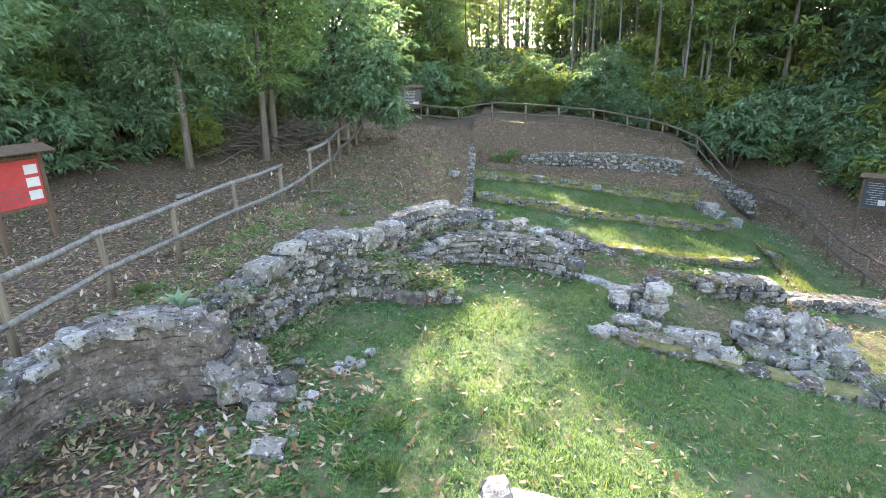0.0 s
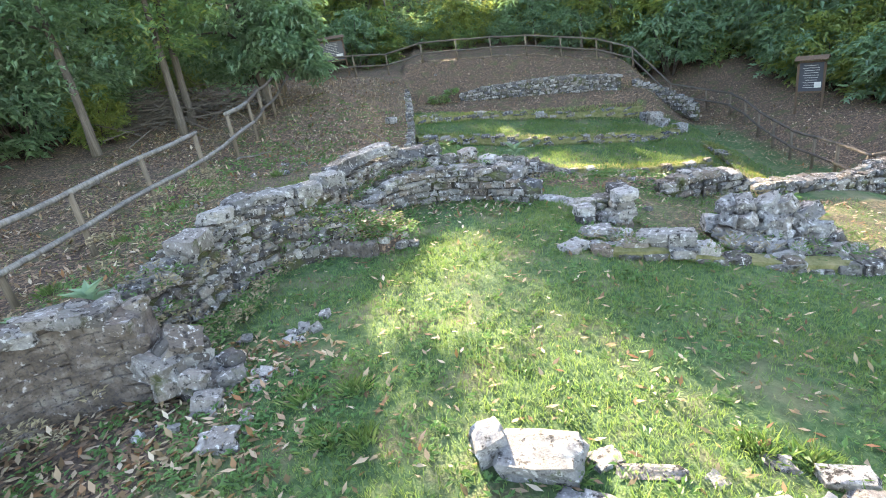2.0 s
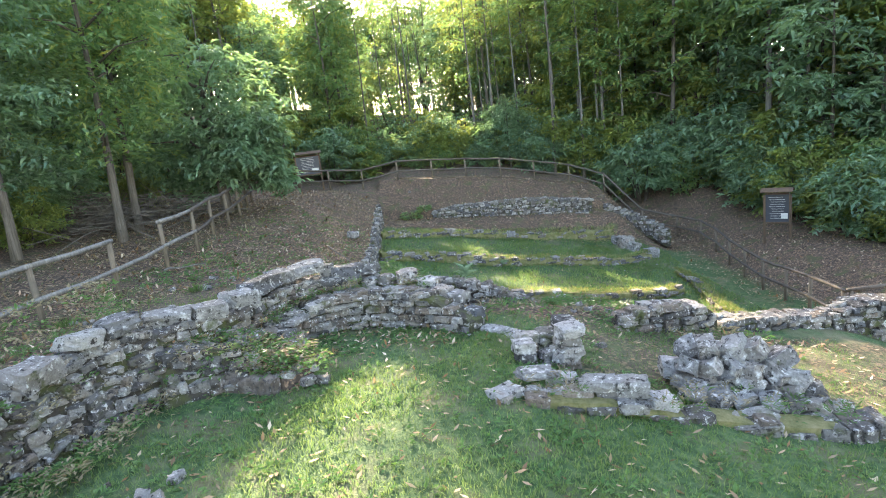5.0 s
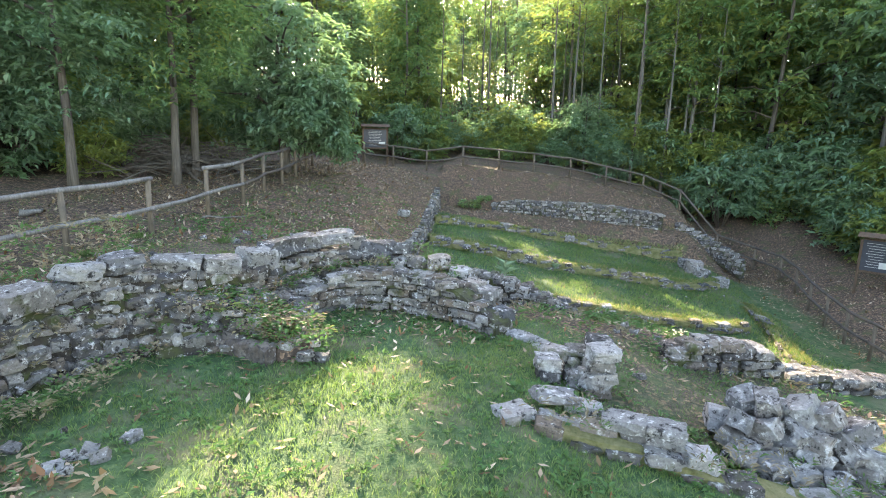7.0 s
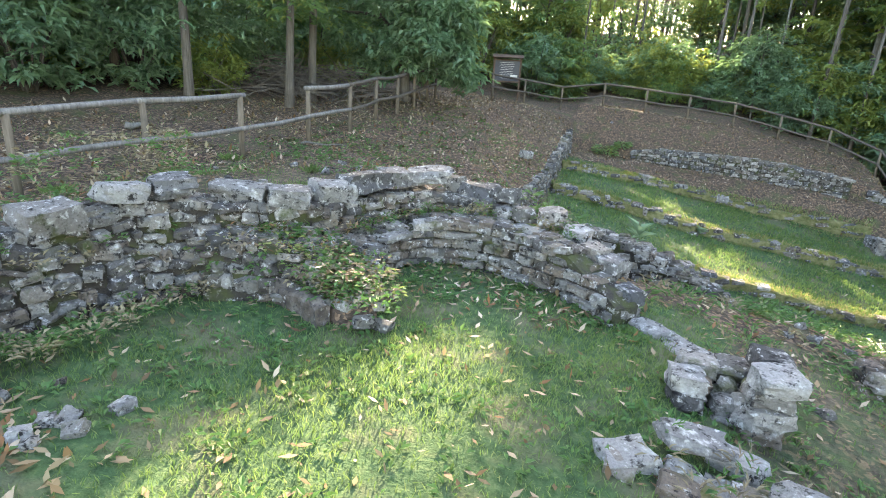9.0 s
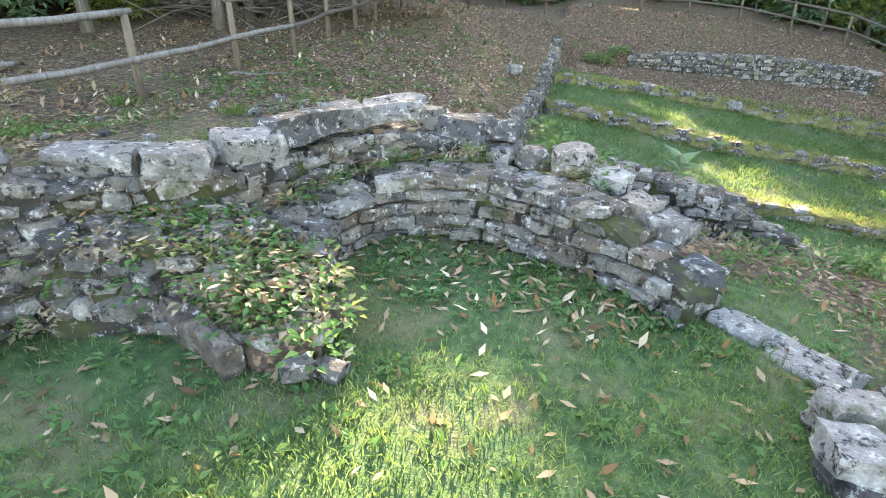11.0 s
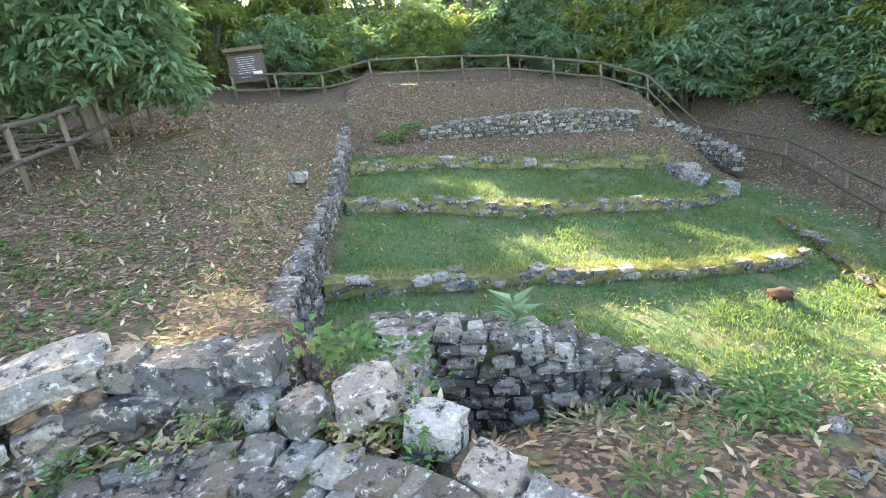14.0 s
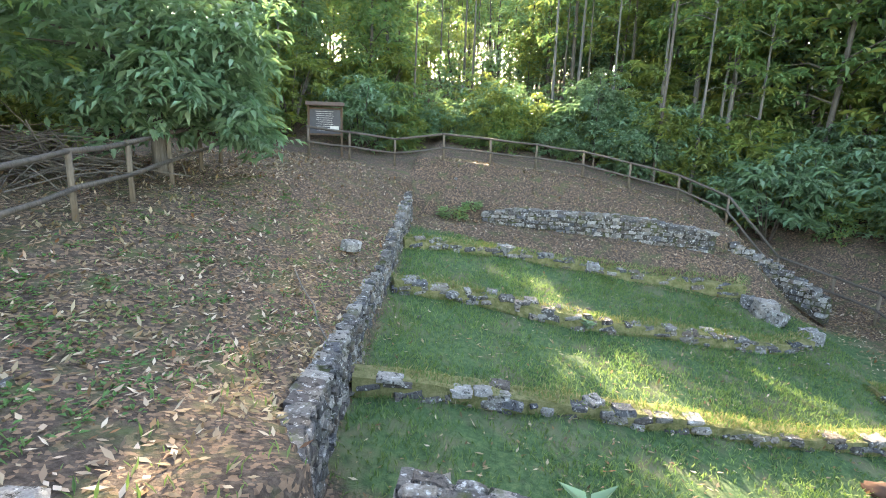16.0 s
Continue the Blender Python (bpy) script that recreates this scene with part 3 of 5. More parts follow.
def bench():
    seat = empty("curved_bench", 0, 0, 0)
    tagged(seat, "low curved masonry bench along the wall foot", "bench")
    pts = along(BENCH, 0.08)
    k = 0
    r = random.Random(8)
    while k < len(pts) - 1:
        n = min(r.randint(4, 8), len(pts) - 1 - k)
        bm = bmesh.new()
        rows = []
        dz = r.uniform(-0.015, 0.015)
        for q in range(n + 1):
            x, y, a, f = pts[k + q]
            nx, ny = -math.sin(a), math.cos(a)
            j = 0.035 * noise.noise(Vector((x * 5, y * 5, 1)))
            z = 0.15 + 0.06 * f + j + dz
            gap = 0.012 if q in (0, n) else 0.0
            rows.append([bm.verts.new((x + nx * o, y + ny * o, zz)) for o, zz in ((-0.06 + j + gap, -0.2), (-0.07 + j, z - 0.03), (-0.05 + gap, z - gap), (0.05, z + 0.01 + j), (0.09, z - 0.02), (0.09, -0.2))])
        for p, q in zip(rows, rows[1:]):
            for c in range(5):
                bm.faces.new((p[c], q[c], q[c + 1], p[c + 1]))
        bm.faces.new(rows[0])
        bm.faces.new(rows[-1][::-1])
        bmesh.ops.recalc_face_normals(bm, faces=bm.faces[:])
        part("stone", bm, M_FACE, seat, smooth=False)
        k += n


bench()
for x, y, z, s, lab in ((-0.95, 9.5, 0.1, 0.3, "rough dark stone at the bench end"), (-0.8, 9.62, 0.05, 0.3, "rough stone at the bench end"), (-1.05, 10.1, 0.14, 0.3, "pale stone among brambles"), (-1.15, 9.75, 0.2, 0.3, "mossy stone at the bench end"), (-2.85, 9.72, 0.34, 0.55, "pale triangular stone on the bench")):
    single_stone("foot_stone", lab, x, y, z, s * 0.72, s * 0.5, s * 0.34, rng.uniform(0, 90), (rng.uniform(-8, 8), 4), STONES[int(s * 31) % 12], "stone", "stones at the bench end")

# long left wall, and the mound of rubble at its foot
LEFT = smooth_line([(-4.2, 6.85), (-4.0, 7.6), (-3.82, 8.3), (-3.62, 9.0), (-3.4, 9.5), (-3.15, 9.95)])
ruin_wall("left_wall", "tumbled rubble wall against the bank", LEFT, [(0, -0.05), (1, 0.1)], [(0, 0.72), (0.3, 0.82), (0.6, 0.98), (1, 0.95)], 0.5, (0.17, 0.115), STONES, 16, jitter=0.09, bare=0.9, batter=0.32, rough=20)
BACK = smooth_line([(-3.0, 9.6), (-2.5, 9.85), (-2.0, 9.98), (-1.55, 10.1)])
ruin_wall("bramble_mound", "overgrown rubble mound behind the bench", BACK, [(0, 0.1), (1, 0.0)], [(0, 0.7), (0.5, 0.58), (1, 0.3)], 0.5, (0.18, 0.12), STONES, 17, bare=0.5, batter=0.3, rough=20)

# curved face of the near apse
NEAR = smooth_line([(-3.25, 3.35), (-4.0, 3.85), (-4.4, 4.5), (-4.45, 5.2), (-4.2, 5.75), (-3.7, 6.05), (-3.15, 6.15)], 8)


def near_apse():
    wall = empty("curved_wall", 0, 0, 0)
    tagged(wall, "curved inner face of a stone apse, stained and mortared", "stone wall")
    bm = bmesh.new()
    rows, pts = [], along(NEAR, 0.07)
    for x, y, a, f in pts:
        nx, ny = math.sin(a), -math.cos(a)
        top = float(np.interp(f, [0, 0.15, 0.3, 0.5, 0.7, 0.85, 1], [0.1, 0.42, 0.6, 0.82, 1.05, 1.08, 0.85]))
        col = []
        for k in range(17):
            z = -0.3 + (top + 0.3) * k / 16
            d = 0.05 * noise.noise(Vector((x * 3.2, y * 3.2, z * 5))) + 0.022 * noise.noise(Vector((x * 9, y * 9, z * 12))) + 0.05 * z
            col.append(bm.verts.new((x - nx * d, y - ny * d, z)))
        for o, dz in ((0.12, 0.01), (0.3, 0.04), (0.5, 0.0), (0.52, -0.6)):
            j = 0.05 * noise.noise(Vector((x * 5, y * 5, o * 9)))
            col.append(bm.verts.new((x + nx * -o, y + ny * -o, top + dz + j)))
        rows.append(col)
    for p, q in zip(rows, rows[1:]):
        for k in range(len(p) - 1):
            bm.faces.new((p[k], q[k], q[k + 1], p[k + 1]))
    bm.faces.new(rows[0])
    bm.faces.new(rows[-1][::-1])
    bmesh.ops.recalc_face_normals(bm, faces=bm.faces[:])
    part("wall_face", bm, M_FACE, wall, "grey-brown mortared face with dark stains")
    r = random.Random(31)
    for x, y, a, f in pts[::3]:
        top = float(np.interp(f, [0, 0.15, 0.3, 0.5, 0.7, 0.85, 1], [0.1, 0.42, 0.6, 0.82, 1.05, 1.08, 0.85]))
        nx, ny = -math.sin(a), math.cos(a)
        for o in (0.1, 0.34):
            o += r.uniform(-0.06, 0.06)
            w = r.uniform(0.2, 0.36)
            m = pose(x + nx * o, y + ny * o, top - 0.0 + r.uniform(-0.05, 0.04), r.uniform(-10, 10), r.uniform(-10, 10), math.degrees(a) + r.uniform(-20, 20))
            child("stone", r.choice(BLOCKS + STONES), wall, m @ Matrix.Diagonal((w, w * 0.8, 0.14, 1)))
    # rough courses that show through the mortar
    for k in range(300):
        x, y, a, f = r.choice(pts)
        top = float(np.interp(f, [0, 0.15, 0.3, 0.5, 0.7, 0.85, 1], [0.1, 0.42, 0.6, 0.82, 1.05, 1.08, 0.85]))
        nx, ny = -math.sin(a), math.cos(a)
        z = round(r.uniform(-0.05, max(0.0, top - 0.1)) / 0.13) * 0.13 + 0.02
        w = r.uniform(0.1, 0.22)
        d = 0.05 * z + 0.03
        m = pose(x + nx * d, y + ny * d, z, r.uniform(-4, 4), r.uniform(-4, 4), math.degrees(a))
        child("stone", r.choice(FACE_STONES), wall, m @ Matrix.Diagonal((w, 0.11, 0.11, 1)))


FACE_STONES = stone_set("stone", M_FACE, 6, 0.82, 300)
near_apse()
rng = random.Random(77)
for i in range(34):
    f = rng.random()
    x, y = -3.15 + 1.0 * f * rng.uniform(0.2, 1.2), 6.25 + 0.5 * rng.random() - 0.25 * f
    s = rng.uniform(0.16, 0.36) * (1.15 - 0.5 * f)
    single_stone("tumbled_stone", "tumbled limestone rubble at the wall end", x, y, g(x, y) + 0.62 * (1 - f) ** 1.2 * rng.random() + 0.05, s * 1.2, s, s * 0.8, rng.uniform(0, 360), (rng.uniform(-30, 30), rng.uniform(-30, 30)), rng.choice(STONES + BLOCKS), "stone", "tumbled stones")
NEARLEFT = smooth_line([(-4.1, 2.3), (-3.9, 3.0), (-3.6, 3.6)])
ruin_wall("collapsed_wall", "collapsed pale rubble of the wall end", NEARLEFT, [(0, -0.1), (1, -0.1)], [(0, 0.25), (1, 0.28)], 1.1, (0.34, 0.2), BLOCKS, 19, jitter=0.08)
ruin_wall("bank_wall", "rubble wall behind the curved face", smooth_line([(-4.95, 4.6), (-4.85, 5.6), (-4.5, 6.5), (-4.35, 7.0)]), [(0, 0.0), (1, 0.0)], [(0, 0.6), (0.5, 0.85), (1, 0.9)], 0.4, (0.26, 0.18), STONES, 20, faces=())

# boulders on the near lawn
for x, y, z, sx, sy, sz, rz, k, lab in (
    (0.36, 5.0, 0.12, 0.28, 0.28, 0.26, 20, 0, "upright pale boulder in the grass"),
    (0.74, 4.85, 0.06, 0.62, 0.42, 0.24, -15, 1, "broad pale boulder in the grass"),
    (-2.48, 5.9, 0.06, 0.3, 0.22, 0.2, 10, 2, "pale rounded stone beside the wall"),
    (-2.12, 5.35, 0.0, 0.4, 0.28, 0.12, 5, 3, "flat grey stone beside the wall"),
    (0.42, 4.15, 0.05, 0.3, 0.34, 0.16, 8, 4, "squared pale stone in a row"),
    (0.4, 3.8, 0.06, 0.3, 0.32, 0.16, -4, 0, "squared pale stone in a row"),
    (0.1, 4.3, 0.0, 0.3, 0.24, 0.16, 30, 2, "broken stone half sunk in earth"),
    (1.12, 4.4, -0.02, 0.34, 0.2, 0.16, -35, 3, "broken stone half sunk in earth"),
    (1.5, 4.68, -0.03, 0.45, 0.14, 0.1, -12, 1, "long flat stone in the grass"),
    (1.22, 4.85, -0.02, 0.24, 0.2, 0.12, 22, 4, "small broken stone in the grass"),
    (2.12, 4.2, 0.0, 0.5, 0.42, 0.18, 12, 1, "broad lichen-covered boulder in the grass"),
    (2.52, 4.3, 0.02, 0.26, 0.26, 0.2, 30, 2, "dark pitted boulder in the grass"),
    (2.78, 4.35, 0.06, 0.3, 0.28, 0.26, -8, 0, "squared pitted boulder in the grass"),
    (2.85, 4.72, 0.03, 0.34, 0.18, 0.16, -12, 4, "pale squared stone in the grass"),
    (2.4, 4.85, -0.05, 0.34, 0.18, 0.12, -5, 3, "flat stone half sunk in grass"),
    (1.93, 4.62, -0.05, 0.16, 0.16, 0.12, 40, 2, "small pale stone in the grass"),
    (2.2, 3.9, -0.02, 0.32, 0.28, 0.16, 20, 4, "low lichen-covered stone in the grass"),
    (0.9, 4.45, -0.03, 0.3, 0.22, 0.14, 60, 3, "broken stone half sunk in earth"),
    (0.62, 3.6, 0.0, 0.3, 0.3, 0.14, 10, 2, "broken stone half sunk in earth"),
):
    single_stone("boulder", lab, x, y, g(x, y) + z, sx, sy, sz, rz, (rng_main.uniform(-5, 5), rng_main.uniform(-5, 5)), ROCKS[k], "boulder", "boulders on the lawn")

# ---- terraces ----
TERR = smooth_line([(-0.95, 13.95), (-1.5, 15.2), (-1.92, 17.3), (-2.25, 19.5), (-2.5, 22.0), (-2.9, 25.5), (-3.4, 29.6)], 4)
ruin_wall("terrace_wall", "long dry-stone terrace wall below the leafy bank", TERR, [(0, -1.5), (0.5, -1.1), (1, -0.5)], [(0, 0.3), (0.12, -0.1), (0.3, -0.28), (0.55, -0.15), (1, 0.6)], 0.36, (0.26, 0.15), FIELD, 21, bare=0.7)


STRIPS = []


def strip(label, line, rise, thick, seed):
    fr = np.linspace(0, 1, 9)
    pts = along(line, 0.1)
    zs = [float(height(*pts[min(int(f * (len(pts) - 1)), len(pts) - 1)][:2])) for f in fr]
    ruin_wall("foundation_strip", label, line, [(f, z - 0.02) for f, z in zip(fr, zs)], [(f, z + rise * (0.75 + 0.5 * random.Random(seed + i).random())) for i, (f, z) in enumerate(zip(fr, zs))], thick, (0.28, 0.12), FIELD, seed, core=M_TURF, bare=0.08, faces=(-1,), fill=0.55, rough=12)
    STRIPS.append((pts, rise))


strip("mossy low foundation strip across the terrace", smooth_line([(-1.95, 18.5), (-0.7, 19.0), (0.6, 19.35), (2.0, 19.8), (3.7, 20.25), (5.0, 20.55), (6.6, 21.1), (8.4, 21.7)], 4), 0.25, 0.6, 22)
strip("mossy low foundation strip across the terrace", smooth_line([(-2.3, 22.8), (-0.6, 23.35), (0.9, 23.45), (2.3, 23.7), (4.3, 24.5), (6.8, 25.3), (8.7, 26.3)], 4), 0.32, 0.6, 24)
strip("low row of stones at the terrace edge", smooth_line([(-2.8, 26.1), (-0.6, 27.45), (2.2, 28.3), (5.2, 28.7), (8.0, 28.9)], 4), 0.3, 0.4, 26)
strip("low stone kerb beside the fence", smooth_line([(9.2, 24.1), (9.25, 22.6), (9.05, 21.1), (8.95, 19.6), (8.8, 17.5), (8.7, 15.2), (8.7, 13.6)], 4), 0.22, 0.4, 28)
FAR = smooth_line([(-0.8, 30.9), (1.5, 30.8), (4.5, 30.75), (7.4, 30.3)], 4)
ruin_wall("retaining_wall", "dry-stone retaining wall of dark and pale stones", FAR, [(0, -0.6), (1, -1.1)], [(0, -0.2), (0.15, 0.0), (0.6, 0.0), (1, -0.35)], 0.45, (0.27, 0.16), FIELD, 29)
ruin_wall("broken_retaining_wall", "broken end of the retaining wall", smooth_line([(8.0, 30.9), (9.0, 30.6), (9.9, 29.8), (10.6, 28.8)]), [(0, -1.4), (1, -2.7)], [(0, -0.7), (1, -2.1)], 0.4, (0.28, 0.18), FIELD, 30)
for x, y, s in ((8.3, 28.2, 0.62), (8.55, 27.8, 0.5), (8.0, 28.5, 0.4), (9.0, 26.7, 0.5)):
    single_stone("corner_block", "large pale block at the terrace corner", x, y, g(x, y) + s * 0.3, s * 1.1, s, s * 0.9, rng.uniform(0, 60), (4, 6), None, "stone block", "corner blocks")
for x, y, s in ((2.0, 19.75, 0.36), (-0.9, 22.9, 0.26), (0.2, 27.8, 0.5), (3.0, 28.3, 0.4), (-3.0, 21.8, 0.36), (6.2, 25.1, 0.3), (3.6, 24.2, 0.3), (1.4, 23.5, 0.35)):
    single_stone("loose_stone", "whitish loose stone on the terrace", x, y, g(x, y) + 0.2, s, s * 0.8, s * 0.6, rng.uniform(0, 90), (rng.uniform(-9, 9), 5), None, "stone", "loose stones on the terraces")

# ---- fences ----
def fence(label, line, seed, skip_top=(), post_h=1.05, rails=M_RAIL, shaded_from=None):
    r = random.Random(seed)
    f = empty("fence", 0, 0, 0)
    tagged(f, label, "fence")
    places = line
    tops = []
    for x, y in places:
        z = g(x, y)
        h = post_h + r.uniform(-0.03, 0.03)
        lean = Vector((r.uniform(-0.02, 0.02), r.uniform(-0.02, 0.02), 0))
        bm = bmesh.new()
        tube(bm, [(x, y, z - 0.15), (x + lean.x / 2, y + lean.y / 2, z + h / 2), (x + lean.x, y + lean.y, z + h)], [0.052, 0.05, 0.047], 9, True, 0.06, r)
        part("post", bm, M_POST, f)
        tops.append(Vector((x, y, z)) + lean * 0.9)
    for i, (a, b) in enumerate(zip(tops, tops[1:])):
        side = (b - a).cross(Vector((0, 0, 1))).normalized() * 0.06
        for hgt, rad in ((post_h + 0.02, 0.046), (0.52, 0.042)):
            if hgt > 0.9 and i in skip_top:
                continue
            off = side * (0.0 if hgt > 0.9 else 1.0)
            p, q = a + Vector((0, 0, hgt)) + off, b + Vector((0, 0, hgt)) + off
            d = (q - p).normalized() * 0.09
            mid = (p + q) / 2 + Vector((r.uniform(-0.02, 0.02), r.uniform(-0.02, 0.02), r.uniform(-0.03, 0.015)))
            bm = bmesh.new()
            tube(bm, [p - d, p.lerp(mid, 0.5), mid, q.lerp(mid, 0.5), q + d], [rad, rad * 1.04, rad, rad * 0.96, rad * 0.92], 9, True, 0.05, r)
            part("rail", bm, M_RAIL_SHADED if shaded_from is not None and i >= shaded_from else rails, f)
    return f


FENCE_LEFT = [(-5.6, 2.4), (-5.65, 4.1), (-5.7, 5.85), (-5.8, 7.55), (-5.83, 9.2), (-5.65, 10.9), (-5.5, 12.6), (-5.68, 14.65), (-5.85, 16.4), (-6.25, 18.2), (-6.5, 19.8), (-6.8, 21.4), (-7.3, 23.3), (-7.9, 25.2)]
# rails from the ninth bay on take the colour with shade painted in
fence("rustic round-pole fence with one missing top rail", FENCE_LEFT, 3, skip_top=(6,), shaded_from=8)
FENCE_FAR = [(-7.4, 30.4), (-6.2, 31.6), (-4.6, 32.5), (-2.7, 33.2), (-0.8, 33.8), (1.1, 34.2), (3.1, 34.4), (5.0, 34.3), (6.9, 34.0), (8.7, 33.4), (10.4, 32.4), (11.7, 31.0), (12.2, 29.3), (12.1, 27.4), (11.8, 25.5), (11.5, 23.6), (11.2, 21.7), (10.9, 19.8), (10.5, 17.9), (10.2, 16.1)]
fence("long curving round-pole fence along the wood", FENCE_FAR, 4, rails=M_RAIL_SHADED)
fence("short side run of the round-pole fence", [(10.3, 15.95), (12.2, 15.6), (14.2, 15.2), (16.4, 14.8)], 5, rails=M_RAIL_SHADED)


# ---- boards ----
def board(label, x, y, rz, panel, w=1.0, h=0.95, low=0.85, red=False):
    z = g(x, y)
    b = empty("notice_board", x, y, z, rz)
    tagged(b, label, "notice board")
    for s in (-1, 1):
        bm = bmesh.new()
        box(bm, s * (w / 2 + 0.04), 0, 0.9, 0.09, 0.09, 2.1, 0.01)
        part("post", bm, M_FRAME, b, smooth=False)
    bm = bmesh.new()
    for s in (-1, 1):
        box(bm, 0, 0, low + h / 2 + s * (h / 2 + 0.03), w, 0.07, 0.07, 0.008)
    part("frame", bm, M_FRAME, b, smooth=False)
    bm = bmesh.new()
    box(bm, 0, 0, low + h / 2, w, 0.03, h)
    pan = part("panel", bm, panel, b, smooth=False)
    r = random.Random(int(x * 10))
    for k in range(10 if not red else 4):
        bm = bmesh.new()
        box(bm, r.uniform(-0.05, 0.03) - (0.12 if red else 0), -0.018, low + h * (0.9 - 0.085 * k) if not red else low + 0.1 + 0.08 * k, w * r.uniform(0.45, 0.7), 0.004, 0.012)
        part("text_bar", bm, M_PRINT_DARK if red else M_PRINT, pan, smooth=False)
    for k in range(3 if red else 1):
        bm = bmesh.new()
        box(bm, w * 0.3, -0.018, low + h * (0.22 + 0.28 * k), w * 0.28, 0.004, h * 0.2)
        part("picture", bm, M_PRINT, pan, smooth=False)
    bm = bmesh.new()
    for s in (-1, 1):
        m = Matrix.Translation((0, s * 0.17, low + h + 0.2)) @ pose(0, 0, 0, s * -24, 0, 0) @ Matrix.Diagonal((w + 0.3, 0.34, 0.025, 1))
        bmesh.ops.create_cube(bm, size=1, matrix=m)
    part("roof", bm, M_FRAME, b, "small shingled wooden roof", smooth=False)
    return b


board("red printed notice board under a wooden roof", -8.75, 9.0, 86, M_RED, 0.9, 0.85, 0.75, True)
board("dark printed notice board under a wooden roof", 13.9, 25.8, -38, M_PANEL, 0.85, 1.15, 0.8)
board("grey notice board behind the far fence", -7.3, 31.9, 20, M_PANEL, 1.2, 0.95, 0.85)


# ---- plants ----
def leaf(bm, base, way, up, length, width, fold=0.25, droop=0.25):
    """A pointed leaf, folded along its rib: four triangles."""
    side = way.cross(up)
    if side.length < 1e-4:
        side = Vector((1, 0, 0))
    side.normalize()
    nrm = side.cross(way).normalized()
    tip = base + way * length - nrm * length * droop
    mid = base + way * length * 0.45
    a = bm.verts.new(base)
    m = bm.verts.new(mid)
    t = bm.verts.new(tip)
    l = bm.verts.new(mid + side * width / 2 + nrm * width * fold)
    r = bm.verts.new(mid - side * width / 2 + nrm * width * fold)
    for f in ((a, m, l), (l, m, t), (a, r, m), (m, r, t)):
        bm.faces.new(f)


def leaves_mesh(name, items, material, fold=0.25, droop=0.25):
    """A mesh of many leaves. items: rows of (place, way, length, width)."""
    base = np.array([i[0] for i in items], float)
    way = np.array([i[1] for i in items], float)
    way /= np.linalg.norm(way, axis=1, keepdims=True) + 1e-9
    ln = np.array([i[2] for i in items], float)[:, None]
    wd = np.array([i[3] for i in items], float)[:, None]
    side = np.cross(way, np.tile([0.05, 0.02, 1.0], (len(items), 1)))
    side /= np.linalg.norm(side, axis=1, keepdims=True) + 1e-9
    nrm = np.cross(side, way)
    mid = base + way * ln * 0.45
    tip = base + way * ln - nrm * ln * droop
    lf, rt = mid + side * wd / 2 + nrm * wd * fold, mid - side * wd / 2 + nrm * wd * fold
    v = np.stack([base, lf, tip, rt], 1).reshape(-1, 3)
    k = np.arange(len(items))[:, None] * 4
    f = np.concatenate([k + [0, 2, 1], k + [0, 3, 2]])
    me = bpy.data.meshes.new(name)
    me.from_pydata(v.tolist(), [], f.tolist())
    me.materials.append(material)
    return me


def crown_items(r, centre, radii, clumps, per, length, spread, droop=0.5):
    """Leaves in sprays, scattered near the skin of an uneven crown."""
    out = []
    for _ in range(clumps):
        d = np.array([r.gauss(0, 1), r.gauss(0, 1), r.gauss(0, 1)])
        d /= np.linalg.norm(d) + 1e-9
        k = r.uniform(0.3, 1.0) ** 0.55 * (1 + 0.45 * noise.noise(Vector(d * 1.6 + centre)))
        c = centre + d * np.array(radii) * k
        out_way = np.array([d[0] + r.gauss(0, 0.4), d[1] + r.gauss(0, 0.4), 0])
        out_way /= np.linalg.norm(out_way) + 1e-9
        for q in range(per):
            f = r.random()
            p = c + out_way * (f - 0.5) * spread * 3.4 + np.array([r.gauss(0, spread * 0.55), r.gauss(0, spread * 0.55), r.gauss(0, spread * 0.25) - 0.35 * spread * f * f * 3])
            a = r.uniform(0, 6.283)
            w = out_way * 0.7 + np.array([math.cos(a), math.sin(a), r.gauss(-0.28 * droop, 0.32)])
            n = length * r.uniform(0.55, 1.2)
            out.append((p, w, n, n * 0.40))
    return out


